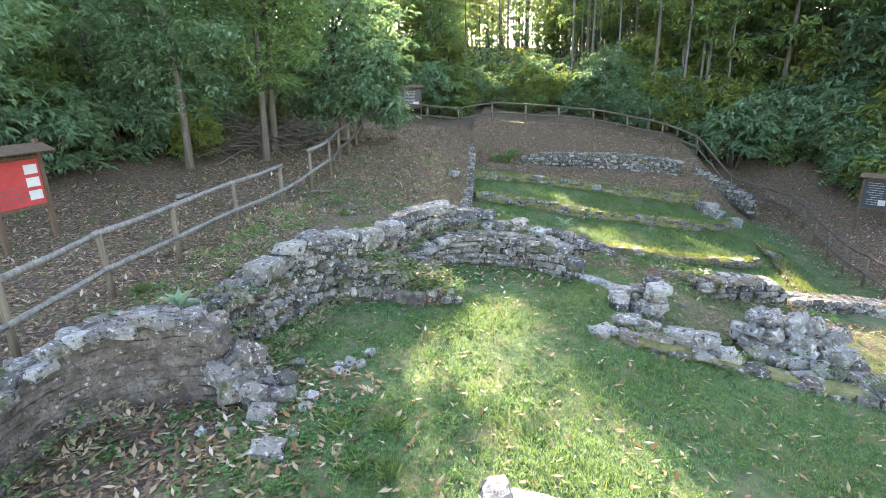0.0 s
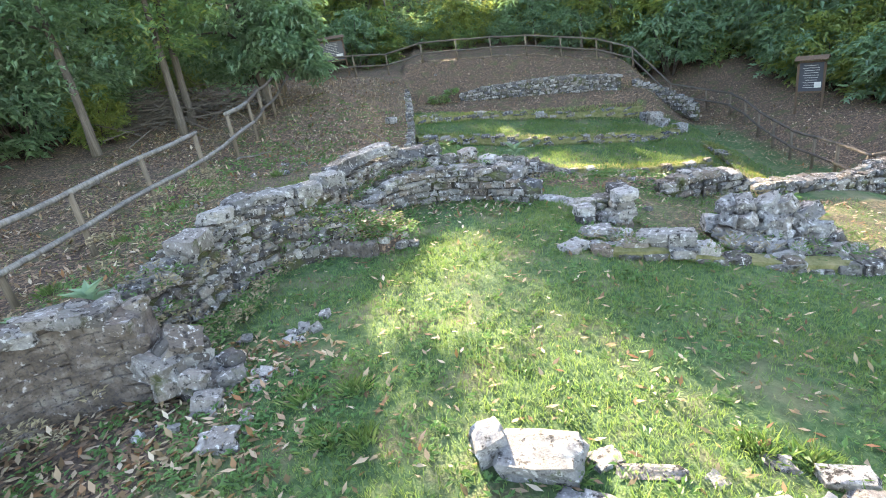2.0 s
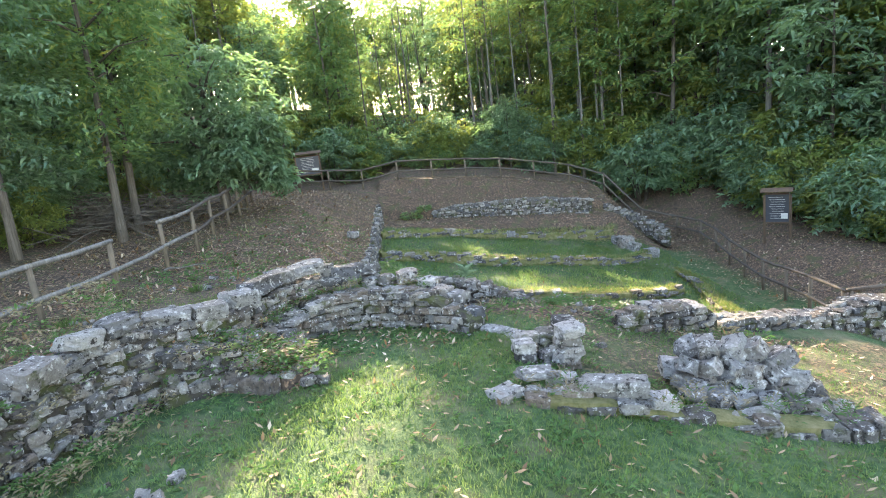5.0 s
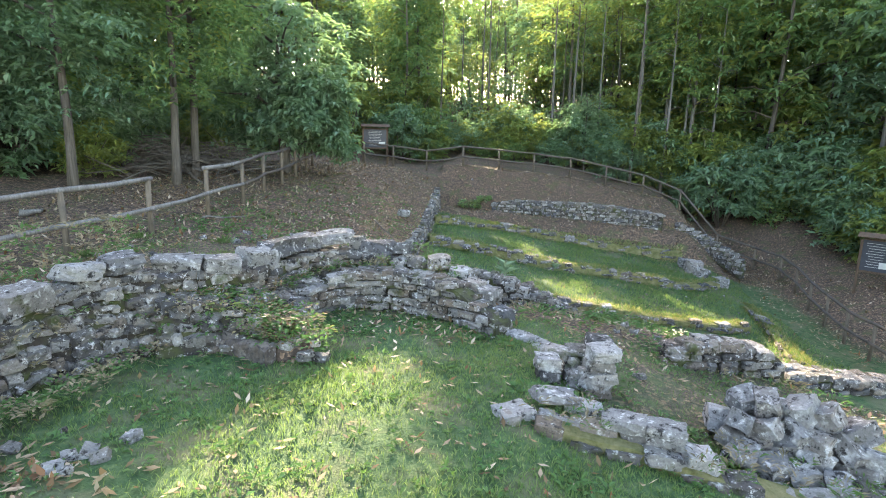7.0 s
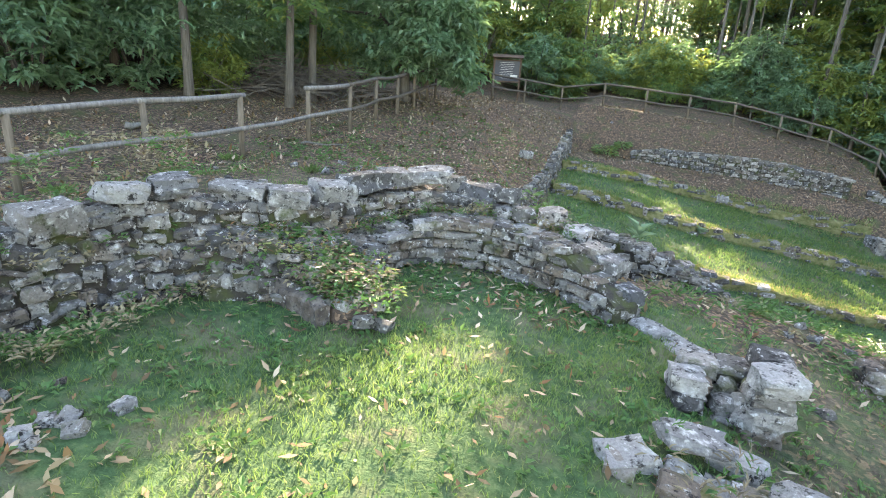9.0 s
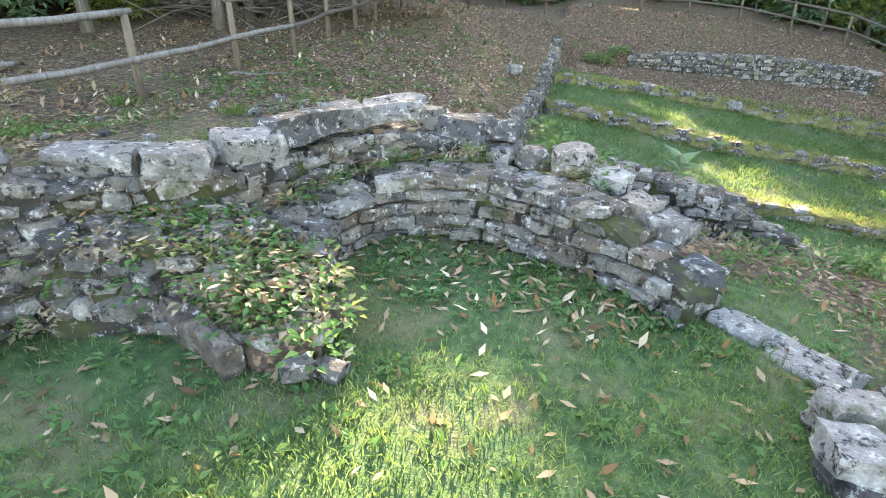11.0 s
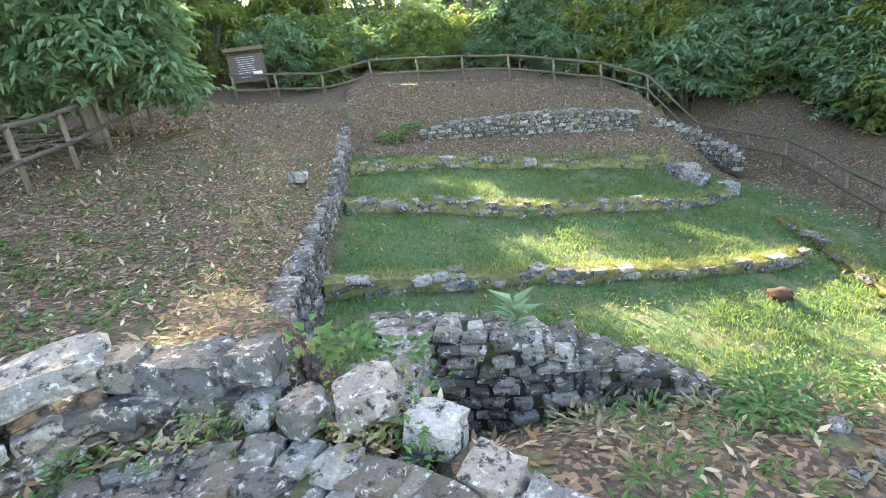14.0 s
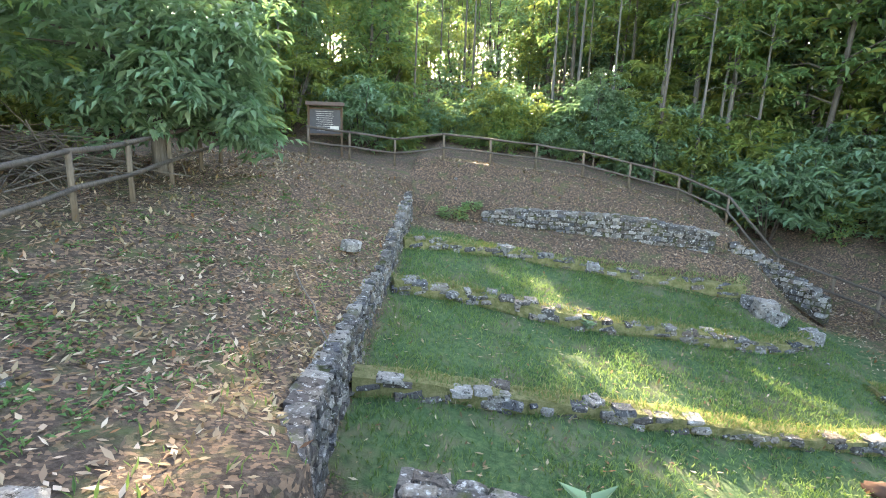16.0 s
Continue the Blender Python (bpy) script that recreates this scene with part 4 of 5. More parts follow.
def make_tree(seed, tall, trunk_r, crown_z, crown_r, clumps, per, length, mat, bark, label, lean=0.3, low_clumps=0, boughs=()):
    r = random.Random(seed)
    t = empty("tree", 0, 0, 0)
    tagged(t, label, "tree")
    bm = bmesh.new()
    lx, ly = r.uniform(-lean, lean), r.uniform(-lean, lean)
    pts = [(lx * f * f + 0.08 * math.sin(5 * f + seed), ly * f * f + 0.08 * math.cos(4 * f + seed), tall * f - 0.3) for f in np.linspace(0, 1, 9)]
    tube(bm, pts, [trunk_r * (1.25 if i == 0 else 1) * (1 - 0.8 * i / 8) for i in range(9)], 9, True, 0.08, r)
    items = []
    for k in range(9):
        f = r.uniform(0.28, 0.9)
        i = f * 8
        p = Vector(pts[int(i)]).lerp(Vector(pts[min(int(i) + 1, 8)]), i % 1)
        a = r.uniform(0, 2 * math.pi)
        ln = crown_r * r.uniform(0.5, 1.0)
        e = p + Vector((math.cos(a) * ln, math.sin(a) * ln, ln * r.uniform(0.1, 0.5)))
        m = p.lerp(e, 0.5) + Vector((0, 0, 0.12 * ln))
        tube(bm, [p, m, e], [trunk_r * 0.32, trunk_r * 0.2, trunk_r * 0.06], 5)
        items += crown_items(r, np.array(e), (crown_r * 0.35,) * 3, max(2, clumps // 26), per, length, 0.26)
    part("trunk", bm, bark, t)
    top = np.array([pts[6][0], pts[6][1], crown_z])
    items += crown_items(r, top, (crown_r, crown_r, tall - crown_z + 0.4), clumps, per, length, 0.32)
    if low_clumps:
        items += crown_items(r, np.array([0, 0, tall * 0.33]), (crown_r * 0.8, crown_r * 0.8, tall * 0.22), low_clumps, per, length, 0.24)
    for x, y, z, rx, ry, rz, n in boughs:
        items += crown_items(r, np.array([x, y, z]), (rx, ry, rz), n, per, length, 0.2, 0.9)
    ob = new("crown", leaves_mesh("crown", items, mat))
    ob.parent = t
    return t


LAB = "tall slender chestnut tree with green leaves"
KINDS = [
    make_tree(1, 12.0, 0.13, 8.4, 2.3, 95, 17, 0.42, M_LEAF, M_BARK, LAB, low_clumps=14),
    make_tree(2, 14.0, 0.10, 10.0, 2.0, 85, 17, 0.42, M_LEAF_YELLOW, M_BARK_PALE, "tall thin tree with yellowing leaves", low_clumps=8),
    make_tree(3, 10.0, 0.10, 6.2, 2.3, 95, 17, 0.40, M_LEAF_BLUE, M_BARK, LAB, low_clumps=30),
    make_tree(4, 15.0, 0.14, 10.5, 2.4, 95, 17, 0.42, M_LEAF, M_BARK_PALE, LAB, low_clumps=10),
]
POLES = [make_tree(5, 14.0, 0.08, 12.0, 1.4, 40, 16, 0.26, M_LEAF_YELLOW, M_BARK, "bare thin tree trunk with a small high crown"), make_tree(6, 15.0, 0.10, 13.0, 1.5, 40, 16, 0.26, M_LEAF, M_BARK_PALE, "pale thin tree trunk with a small high crown")]
NEAR_KINDS = [
    make_tree(7, 9.0, 0.14, 5.6, 2.4, 220, 22, 0.25, M_LEAF_BLUE, M_BARK, "chestnut tree with slender hanging leaves", low_clumps=10),
    make_tree(9, 10.0, 0.13, 6.6, 2.3, 220, 22, 0.24, M_LEAF, M_BARK, "chestnut tree with slender hanging leaves", low_clumps=8),
]
BIG = make_tree(8, 6.0, 0.2, 3.7, 2.7, 170, 22, 0.33, M_LEAF_BLUE, M_BARK, "broad chestnut tree with low drooping branches", low_clumps=80, boughs=((1.3, 0.1, 3.0, 1.3, 1.7, 0.8, 90), (2.0, 0.3, 1.5, 0.55, 0.8, 0.9, 50), (1.0, -1.0, 2.2, 0.9, 1.0, 0.7, 60)))


def make_bush(seed, r0, tall, clumps, per, length, mat, label):
    r = random.Random(seed)
    t = empty("bush", 0, 0, 0)
    tagged(t, label, "bush")
    bm = bmesh.new()
    items = []
    for k in range(9):
        a = r.uniform(0, 6.28)
        e = Vector((math.cos(a) * r0 * r.uniform(0.3, 0.8), math.sin(a) * r0 * r.uniform(0.3, 0.8), tall * r.uniform(0.5, 0.95)))
        tube(bm, [(0.1 * math.cos(a), 0.1 * math.sin(a), -0.1), e * 0.55 + Vector((0, 0, 0.1)), e], [0.03, 0.02, 0.008], 5)
        items += crown_items(r, np.array(e), (r0 * 0.35,) * 3, 3, per, length, 0.15)
    part("stem", bm, M_BARK, t)
    items += crown_items(r, np.array([0, 0, tall * 0.5]), (r0, r0, tall * 0.5), clumps, per, length, 0.18)
    ob = new("foliage", leaves_mesh("foliage", items, mat))
    ob.parent = t
    return t


BUSHES = [
    make_bush(11, 1.7, 3.0, 80, 15, 0.33, M_LEAF_BLUE, "dense green shrub at the wood edge"),
    make_bush(12, 1.5, 2.6, 70, 15, 0.32, M_LEAF, "leafy young chestnut shrub"),
    make_bush(13, 1.6, 3.4, 64, 15, 0.33, M_LEAF_YELLOW, "yellow-green shrub at the wood edge"),
]
FINE = [
    make_bush(14, 1.6, 2.4, 120, 20, 0.25, M_LEAF_BLUE, "dense blue-green shrub beside the path"),
    make_bush(15, 1.3, 2.2, 100, 20, 0.24, M_LEAF_YELLOW, "bright yellow-green shrub beside the path"),
]


def plant_at(ob, x, y, s, rz):
    return copy_thing(ob, pose(x, y, g(x, y), 0, 0, rz) @ Matrix.Scale(s, 4))


rw = random.Random(21)
# where sun comes through the wood, and on what
SPOTS = [(0.8, 25.6, 1.0), (1.6, 22.8, 0.95), (2.3, 21.0, 0.95), (3.5, 18.8, 0.9), (7.5, 23.6, 0.8), (6.2, 20.0, 0.7), (-2.5, 19.5, 0.45), (-0.4, 8.4, 0.6), (-0.2, 5.4, 0.75), (0.7, 9.2, 0.6), (0.9, 7.0, 0.6), (0.4, 4.2, 0.85)]


def room(x, y, wide):
    """How high a tree may grow here and leave the sunlit spots in the light."""
    z = float(height(x, y))
    most = 99.0
    for px, py, share in SPOTS:
        dx, dy = x - px, y - py
        far = dx * math.sin(SUN_AZ) + dy * math.cos(SUN_AZ)
        if far > 0 and abs(dx * math.cos(SUN_AZ) - dy * math.sin(SUN_AZ)) < wide * share:
            most = min(most, float(height(px, py)) + far * math.tan(SUN_EL) - z)
    return most


def opens(x, y, tall, wide):
    """Whether a tree here would leave the sunlit spots in the light."""
    z = float(height(x, y))
    for px, py, share in SPOTS:
        dx, dy = x - px, y - py
        far = dx * math.sin(SUN_AZ) + dy * math.cos(SUN_AZ)
        side = abs(dx * math.cos(SUN_AZ) - dy * math.sin(SUN_AZ))
        if far > 0 and side < wide * share and float(height(px, py)) + far * math.tan(SUN_EL) < z + tall:
            return False
    return True


plant_at(BIG, -7.7, 22.3, 0.97, 6)
# trees that stand out along the left fence and behind it
for k, x, y, s in ((0, -9.8, 15.2, 0.9), (1, -8.35, 17.3, 0.95), (1, -8.9, 18.9, 1.0), (0, -13.0, 18.0, 1.0), (1, -15.0, 22.0, 1.1), (1, -13.4, 12.5, 1.0), (0, -12.6, 15.4, 0.9), (0, -11.5, 10.0, 0.8)):
    plant_at(NEAR_KINDS[k], x, y, s, rw.uniform(0, 360))
plant_at(POLES[1], 8.6, 38.0, 0.9, 20)
# three trees added only to keep the sun off the right of the lawn
plant_at(KINDS[0], -7.5, 42.5, 1.05, 70)
plant_at(KINDS[3], -8.9, 47.0, 1.1, 200)
plant_at(KINDS[0], -7.7, 39.8, 0.95, 130)


def wood_tree(x, y):
    """A tree of the wood: tall where it leaves the glades in light, else young and low."""
    k, s = rw.randrange(4), rw.uniform(0.95, 1.35)
    tall = (12, 14, 10, 15)[k]
    if not opens(x, y, tall * s, 2.4):
        s = rw.uniform(0.42, 0.6)
        if not opens(x, y, tall * s + 0.6, 1.7):
            return False
    plant_at(KINDS[k], x, y, s, rw.uniform(0, 360))
    return True


count = tried = 0
while count < 165 and tried < 4000:
    tried += 1
    a, d = rw.uniform(-1.5, 1.5), 21 + 29 * rw.random() ** 1.1
    x, y = 1 + d * math.sin(a), 16 + d * math.cos(a)
    if -10.5 < x < 17 and y < 38.5 or y < 4:
        continue
    count += wood_tree(x, y)
for k in range(28):
    a, d = rw.uniform(0.25, 1.15), rw.uniform(24, 44)
    x, y = 1 + d * math.sin(a), 16 + d * math.cos(a)
    if x > 19 or y > 38.5:
        plant_at(KINDS[k % 4], x, y, rw.uniform(0.9, 1.3), rw.uniform(0, 360))


def far_wood():
    """The hillside wood behind, too thick to count."""
    r = random.Random(77)
    bm = bmesh.new()
    crowns = ([], [], [])
    for k in range(460):
        a, d = (r.uniform(-0.95, 0.95), r.uniform(36, 82)) if k < 330 else (r.uniform(-0.4, 0.35), r.uniform(80, 104))
        x, y = 1 + d * math.sin(a), 8 + d * math.cos(a)
        if y < 41:
            continue
        tall = min(room(x, y, 2.2) - 0.8, r.uniform(10, 17) + (7 if k >= 330 else 0))
        if tall < 1.5:
            continue
        z = g(x, y)
        lx, ly = r.uniform(-0.6, 0.6), r.uniform(-0.6, 0.6)
        t0 = r.uniform(0.06, 0.13)
        tube(bm, [(x, y, z - 0.4), (x + lx * 0.3, y + ly * 0.3, z + tall * 0.5), (x + lx, y + ly, z + tall * 0.93)], [t0 * 1.2, t0 * 0.8, 0.03], 6, False)
        low = r.uniform(0.1, 0.5)
        wide = min(2.2, 0.7 + tall * 0.13) + (0.7 if k >= 330 else 0)
        crowns[r.choice((0, 0, 1, 2, 2))].extend(crown_items(r, np.array([x + lx * 0.7, y + ly * 0.7, z + tall * (low + 1) / 2]), (wide, wide, tall * (1 - low) / 2), int(18 + tall * 2.2), 11, 0.42 if k < 330 else 0.75, 0.42 if k < 330 else 0.6))
    tagged(new("far_trunks", mesh_of("far_trunks", bm, M_BARK)), "many thin trunks of the hillside wood", "woods", kind="stuff")
    for items, mat, lab in zip(crowns, (M_LEAF, M_LEAF_BLUE, M_LEAF_YELLOW), ("green", "cool green", "sunlit yellowing")):
        tagged(new("far_foliage", leaves_mesh("far_foliage", items, mat)), lab + " foliage of the hillside wood", "woods", kind="stuff")


far_wood()
for k in range(44):
    a, d = rw.uniform(-1.2, 1.2), rw.uniform(22, 38)
    x, y = 1 + d * math.sin(a), 16 + d * math.cos(a)
    if (y > 37 or x > 17 or x < -11) and opens(x, y, 14, 0.7):
        plant_at(POLES[k % 2], x, y, rw.uniform(0.85, 1.2), rw.uniform(0, 360))
# undergrowth at the wood's edge
edge = smooth_line([(-15.0, 6.0), (-14.5, 14.0), (-13.5, 22.0), (-12.5, 29.0), (-10.5, 35.5), (-3.0, 38.4), (3.0, 39.2), (9.0, 38.6), (14.5, 36.0), (18.2, 31.0), (19.4, 24.0), (20.0, 16.5), (20.5, 11.0)], 6)


def wood_bush(x, y, s):
    """A shrub, kept low where it would shade the glades."""
    while s > 0.45 and not opens(x, y, 4.0 * s, 2.0):
        s *= 0.75
    plant_at(BUSHES[rw.randrange(3)], x, y, s, rw.uniform(0, 360))


for x, y, a, f in along(edge, 1.5):
    x, y = x + rw.gauss(0, 0.6), y + rw.gauss(0, 0.5)
    wood_bush(x, y, rw.uniform(0.6, 1.3) * (1 if f < 0.45 else 1.15))
    if rw.random() < 0.8:
        o = rw.uniform(2.0, 5.5)
        x, y = x + math.sin(a) * o * -1, y + math.cos(a) * o
        wood_bush(x, y, rw.uniform(1.0, 1.9))
for x, y, s in ((15.8, 35.2, 1.2), (17.2, 33.4, 1.5), (16.6, 31.5, 1.0), (18.0, 29.2, 1.6), (17.6, 26.5, 1.2), (18.6, 24.0, 1.5), (13.2, 37.4, 1.5), (10.4, 38.4, 1.3), (6.0, 38.6, 1.1), (19.2, 20.5, 1.5), (-5.6, 37.6, 1.0), (16.9, 36.6, 2.0), (19.4, 31.8, 2.1), (20.2, 27.0, 2.1)):
    wide = min(s, 1.5)
    plant_at(FINE[rw.randrange(2)], x, y, wide, rw.uniform(0, 360))
for k in range(26):
    f = k / 25
    x, y = -8 + 23 * f + rw.gauss(0, 0.4), 39.6 + rw.uniform(-0.3, 2.6) - 3.2 * max(0.0, f - 0.7) / 0.3
    plant_at(FINE[(k * 7 % 5) // 3], x, y, max(0.4, min(rw.uniform(1.2, 1.9), (room(x, y, 2.0) - 0.2) / 2.7)), rw.uniform(0, 360))
for k in range(12):
    f = k / 11
    x, y = 16.2 + 2.2 * f + rw.gauss(0, 0.3), 34.5 - 18 * f
    plant_at(FINE[k % 2], x, y, rw.uniform(0.9, 1.5), rw.uniform(0, 360))
for k, x, y, s in ((0, -12.2, 13.0, 1.0), (0, -12.0, 15.6, 1.0), (1, -10.6, 16.6, 0.7), (0, -13.4, 10.6, 1.1), (0, -13.9, 8.4, 1.2), (1, -11.0, 22.6, 0.7), (0, -11.8, 18.0, 0.9), (0, -12.8, 20.5, 1.0)):
    plant_at(FINE[k], x, y, s, rw.uniform(0, 360))
for ob in KINDS + BUSHES + POLES + NEAR_KINDS + FINE + [BIG]:
    for o in (*ob.children_recursive, ob):
        bpy.data.objects.remove(o)

# ---- grass, leaves and small plants ----
def scatter(r, n, x0, x1, y0, y1, keep):
    xs, ys, k = r.uniform(x0, x1, n), r.uniform(y0, y1, n), r.uniform(0, 1, n)
    ok = k < keep(xs, ys)
    return xs[ok], ys[ok]


def blades(name, label, n, box4, keep, tall, mat, seed, wide=0.13, lean=0.45):
    r = np.random.default_rng(seed)
    xs, ys = scatter(r, n, *box4, keep)
    zs = rough_height(xs, ys) - 0.005
    m = len(xs)
    h = tall * r.uniform(0.5, 1.3, m)
    way = np.stack([r.normal(0, lean, m), r.normal(0, lean, m), np.ones(m)], -1)
    items = zip(np.stack([xs, ys, zs], -1), way, h, h * wide)
    ob = new(name, leaves_mesh(name, list(items), mat, 0.1, 0.12))
    return tagged(ob, label, "grass", kind="stuff")


def patchy(x, y):
    return 0.55 + 0.45 * np.sin(x * 1.7 + 1.3 * np.sin(y * 1.1)) * np.sin(y * 1.3 + np.sin(x * 0.9))


blades("lawn_grass", "short green lawn grass inside the ruin", 250000, (-3.4, 7.5, 2.5, 12.2), lambda x, y: grass_cover(x, y) ** 1.5 * patchy(x, y), 0.062, M_GRASS, 1, 0.14)
blades("lawn_grass", "short bright grass on the terraces", 120000, (-3.0, 10.0, 13.0, 28.6), lambda x, y: grass_cover(x, y) ** 1.5 * patchy(x, y), 0.11, M_GRASS, 2, 0.2)
blades("bank_grass", "sparse grass on the bank beside the fence", 52000, (-9.5, -2.4, 4.0, 24.0), lambda x, y: grass_cover(x, y) * patchy(x, y), 0.07, M_GRASS, 3)


def litter(name, label, n, box4, keep, size, seed):
    r = np.random.default_rng(seed)
    xs, ys = scatter(r, n, *box4, keep)
    zs = rough_height(xs, ys) + r.uniform(0.004, 0.03, len(xs))
    m = len(xs)
    h = size * r.uniform(0.5, 1.25, m)
    way = np.stack([r.normal(0, 1, m), r.normal(0, 1, m), r.normal(0.05, 0.28, m)], -1)
    items = zip(np.stack([xs, ys, zs], -1), way, h, h * 0.36)
    ob = new(name, leaves_mesh(name, list(items), M_LITTER, 0.12, -0.1))
    return tagged(ob, label, "leaves", kind="stuff")


litter("fallen_leaves", "scattered dry chestnut leaves on the lawn", 3400, (-3.2, 7.5, 2.5, 12.2), lambda x, y: 0.8 + 0 * x, 0.115, 4)
litter("fallen_leaves", "dense dry leaves inside the near apse", 2600, (-4.4, -0.6, 2.8, 7.2), lambda x, y: ss(-0.8, -2.2, x) + 0.1, 0.14, 5)
litter("fallen_leaves", "dry leaves in the niche", 420, (-1.7, 1.2, 10.6, 12.1), lambda x, y: 0.9 + 0 * x, 0.13, 6)
litter("fallen_leaves", "thick dry leaf litter on the bank", 22000, (-9.5, -1.6, 12.5, 31.0), lambda x, y: ss(0.2, -0.1, x - np.interp(y, WALL_Y, WALL_X)) * (0.25 + 0.75 * ss(13, 16, y)), 0.13, 7)
litter("fallen_leaves", "dry leaves on the bank beside the path", 12000, (-11.0, -4.2, 3.0, 13.0), lambda x, y: 0.7 + 0 * x, 0.12, 8)
litter("fallen_leaves", "dry leaves on the upper terraces", 15000, (-3.2, 12.5, 28.3, 35.0), lambda x, y: 0.9 + 0 * x, 0.13, 9)
litter("fallen_leaves", "dry leaves scattered on the terraces", 5200, (-2.5, 12.5, 13.0, 28.3), lambda x, y: 0.6 + 0 * x, 0.12, 10)
litter("fallen_leaves", "dry leaves in the overgrown hollow", 2600, (0.6, 8.0, 11.8, 16.2), lambda x, y: 0.8 * ss(0.35, 0.15, grass_cover(x, y) - 0.25), 0.12, 12)
litter("fallen_leaves", "brown leaf litter under the wood", 9000, (10.5, 20.0, 14.0, 36.0), lambda x, y: 0.9 + 0 * x, 0.15, 11)


def herb(name, label, x, y, z, r0, n, length, mat, seed, flat=0.3, category="plant", width=0.45):
    """A low plant of broad leaves."""
    r = random.Random(seed)
    items = []
    for k in range(n):
        a = r.uniform(0, 6.283)
        d = r0 * math.sqrt(r.random()) * 0.7
        ln = length * r.uniform(0.6, 1.2)
        p = (d * math.cos(a), d * math.sin(a), r.uniform(0.0, r0 * 0.5))
        items.append((p, (math.cos(a) + r.gauss(0, 0.4), math.sin(a) + r.gauss(0, 0.4), flat + r.gauss(0, 0.25)), ln, ln * width))
    ob = new(name, leaves_mesh(name, items, mat, 0.15, 0.25))
    ob.location = (x, y, z)
    return tagged(ob, label, category)


# mullein rosettes
MULLEIN_LEAVES = [leaves_mesh("leaf", [((0, 0, 0), (1, 0, 0.1 * k), 1.0, 0.4)], M_MULLEIN, 0.15, 0.25 + 0.1 * k) for k in range(3)]


def mullein(label, x, y, z, size, seed):
    r = random.Random(seed)
    m = empty("mullein", x, y, z)
    tagged(m, label, "mullein", "mullein rosettes")
    for k in range(18):
        ln = size * r.uniform(0.6, 1.1)
        child("leaf", r.choice(MULLEIN_LEAVES), m, pose(0, 0, 0.01 * k, 0, -r.uniform(15, 65), k * 137.5) @ Matrix.Scale(ln, 4))


mullein("pale felty mullein rosette on the wall", 1.12, 14.2, 0.12, 0.27, 1)
mullein("pale felty mullein rosette on the wall", -4.0, 6.75, 0.84, 0.26, 2)
mullein("small mullein rosette on the wall top", -4.35, 6.2, 0.85, 0.2, 3)
mullein("small mullein rosette on the terrace strip", 2.3, 23.3, g(2.3, 23.3) + 0.1, 0.22, 4)


def thicket(name, label, rows, category):
    """Many small leafy plants in one. rows: (x, y, z, radius, leaves, length, flat, width)."""
    r = random.Random(len(rows) + len(name))
    items = []
    for x, y, z, r0, n, length, flat, width in rows:
        for _ in range(n):
            a, d = r.uniform(0, 6.283), r0 * math.sqrt(r.random())
            ln = length * r.uniform(0.6, 1.2)
            items.append(((x + d * math.cos(a), y + d * math.sin(a), z + r.uniform(0, r0 * 0.6)), (math.cos(a) + r.gauss(0, 0.4), math.sin(a) + r.gauss(0, 0.4), flat + r.gauss(0, 0.25)), ln, ln * width))
    return items


rng = random.Random(99)
rows = []
for i in range(130):
    f = rng.random()
    x, y = -3.4 + 2.6 * f + rng.uniform(-0.12, 0.12), 9.35 + 0.45 * math.sin(f * 2.6) + rng.uniform(-0.15, 0.6)
    rows.append((x, y, 0.18 + 0.55 * rng.random() * (1 - 0.75 * f), 0.17, 20, 0.075, 0.3, 0.6))
for mat, share, lab in ((M_HERB, rows[::2], "trailing green bramble on the rubble mound"), (M_LEAF_YELLOW, rows[1::4], "yellowing bramble on the rubble mound"), (M_DRY, rows[3::4], "dry bramble and stalks on the rubble mound")):
    tagged(new("bramble", leaves_mesh("bramble", thicket("bramble", "", share, ""), mat, 0.15, 0.25)), lab, "bramble", kind="stuff")
rows = []
for i in range(200):
    x, y = rng.uniform(-4.3, -2.7), rng.uniform(6.2, 10.2)
    rows.append((x, y, max(g(x, y), 0.1) + rng.uniform(0.15, 0.75) * (x < -3.3), 0.13, 22, 0.075, 0.5, 0.45))
for i in range(60):
    x, y = rng.uniform(-2.3, 0.5), rng.uniform(12.0, 12.8)
    rows.append((x, y, 0.6 + rng.uniform(-0.05, 0.15), 0.1, 14, 0.06, 0.6, 0.45))
for i in range(60):
    x, y = rng.uniform(-4.9, -3.6), rng.uniform(3.0, 6.5)
    rows.append((x, y, g(x, y) + 0.25, 0.12, 18, 0.07, 0.6, 0.45))
for i in range(110):
    x, y = rng.uniform(1.4, 6.5), rng.uniform(11.8, 15.5)
    rows.append((x, y, g(x, y), 0.2, 22, 0.11, 0.6, 0.25))
for i in range(40):
    x = rng.uniform(1.6, 6.5)
    rows.append((x, 8.8 + rng.uniform(-0.3, 0.35), g(x, 8.8) + 0.22, 0.12, 18, 0.08, 0.7, 0.2))
tagged(new("wall_weed", leaves_mesh("wall_weed", thicket("weed", "", rows[::2], ""), M_HERB, 0.15, 0.25)), "low green weeds on the ruined walls", "weeds", kind="stuff")
tagged(new("wall_weed", leaves_mesh("wall_weed", thicket("weeds", "", rows[1::2], ""), M_DRY, 0.15, 0.25)), "dry stalks and withered leaves on the walls", "weeds", kind="stuff")
rows = []
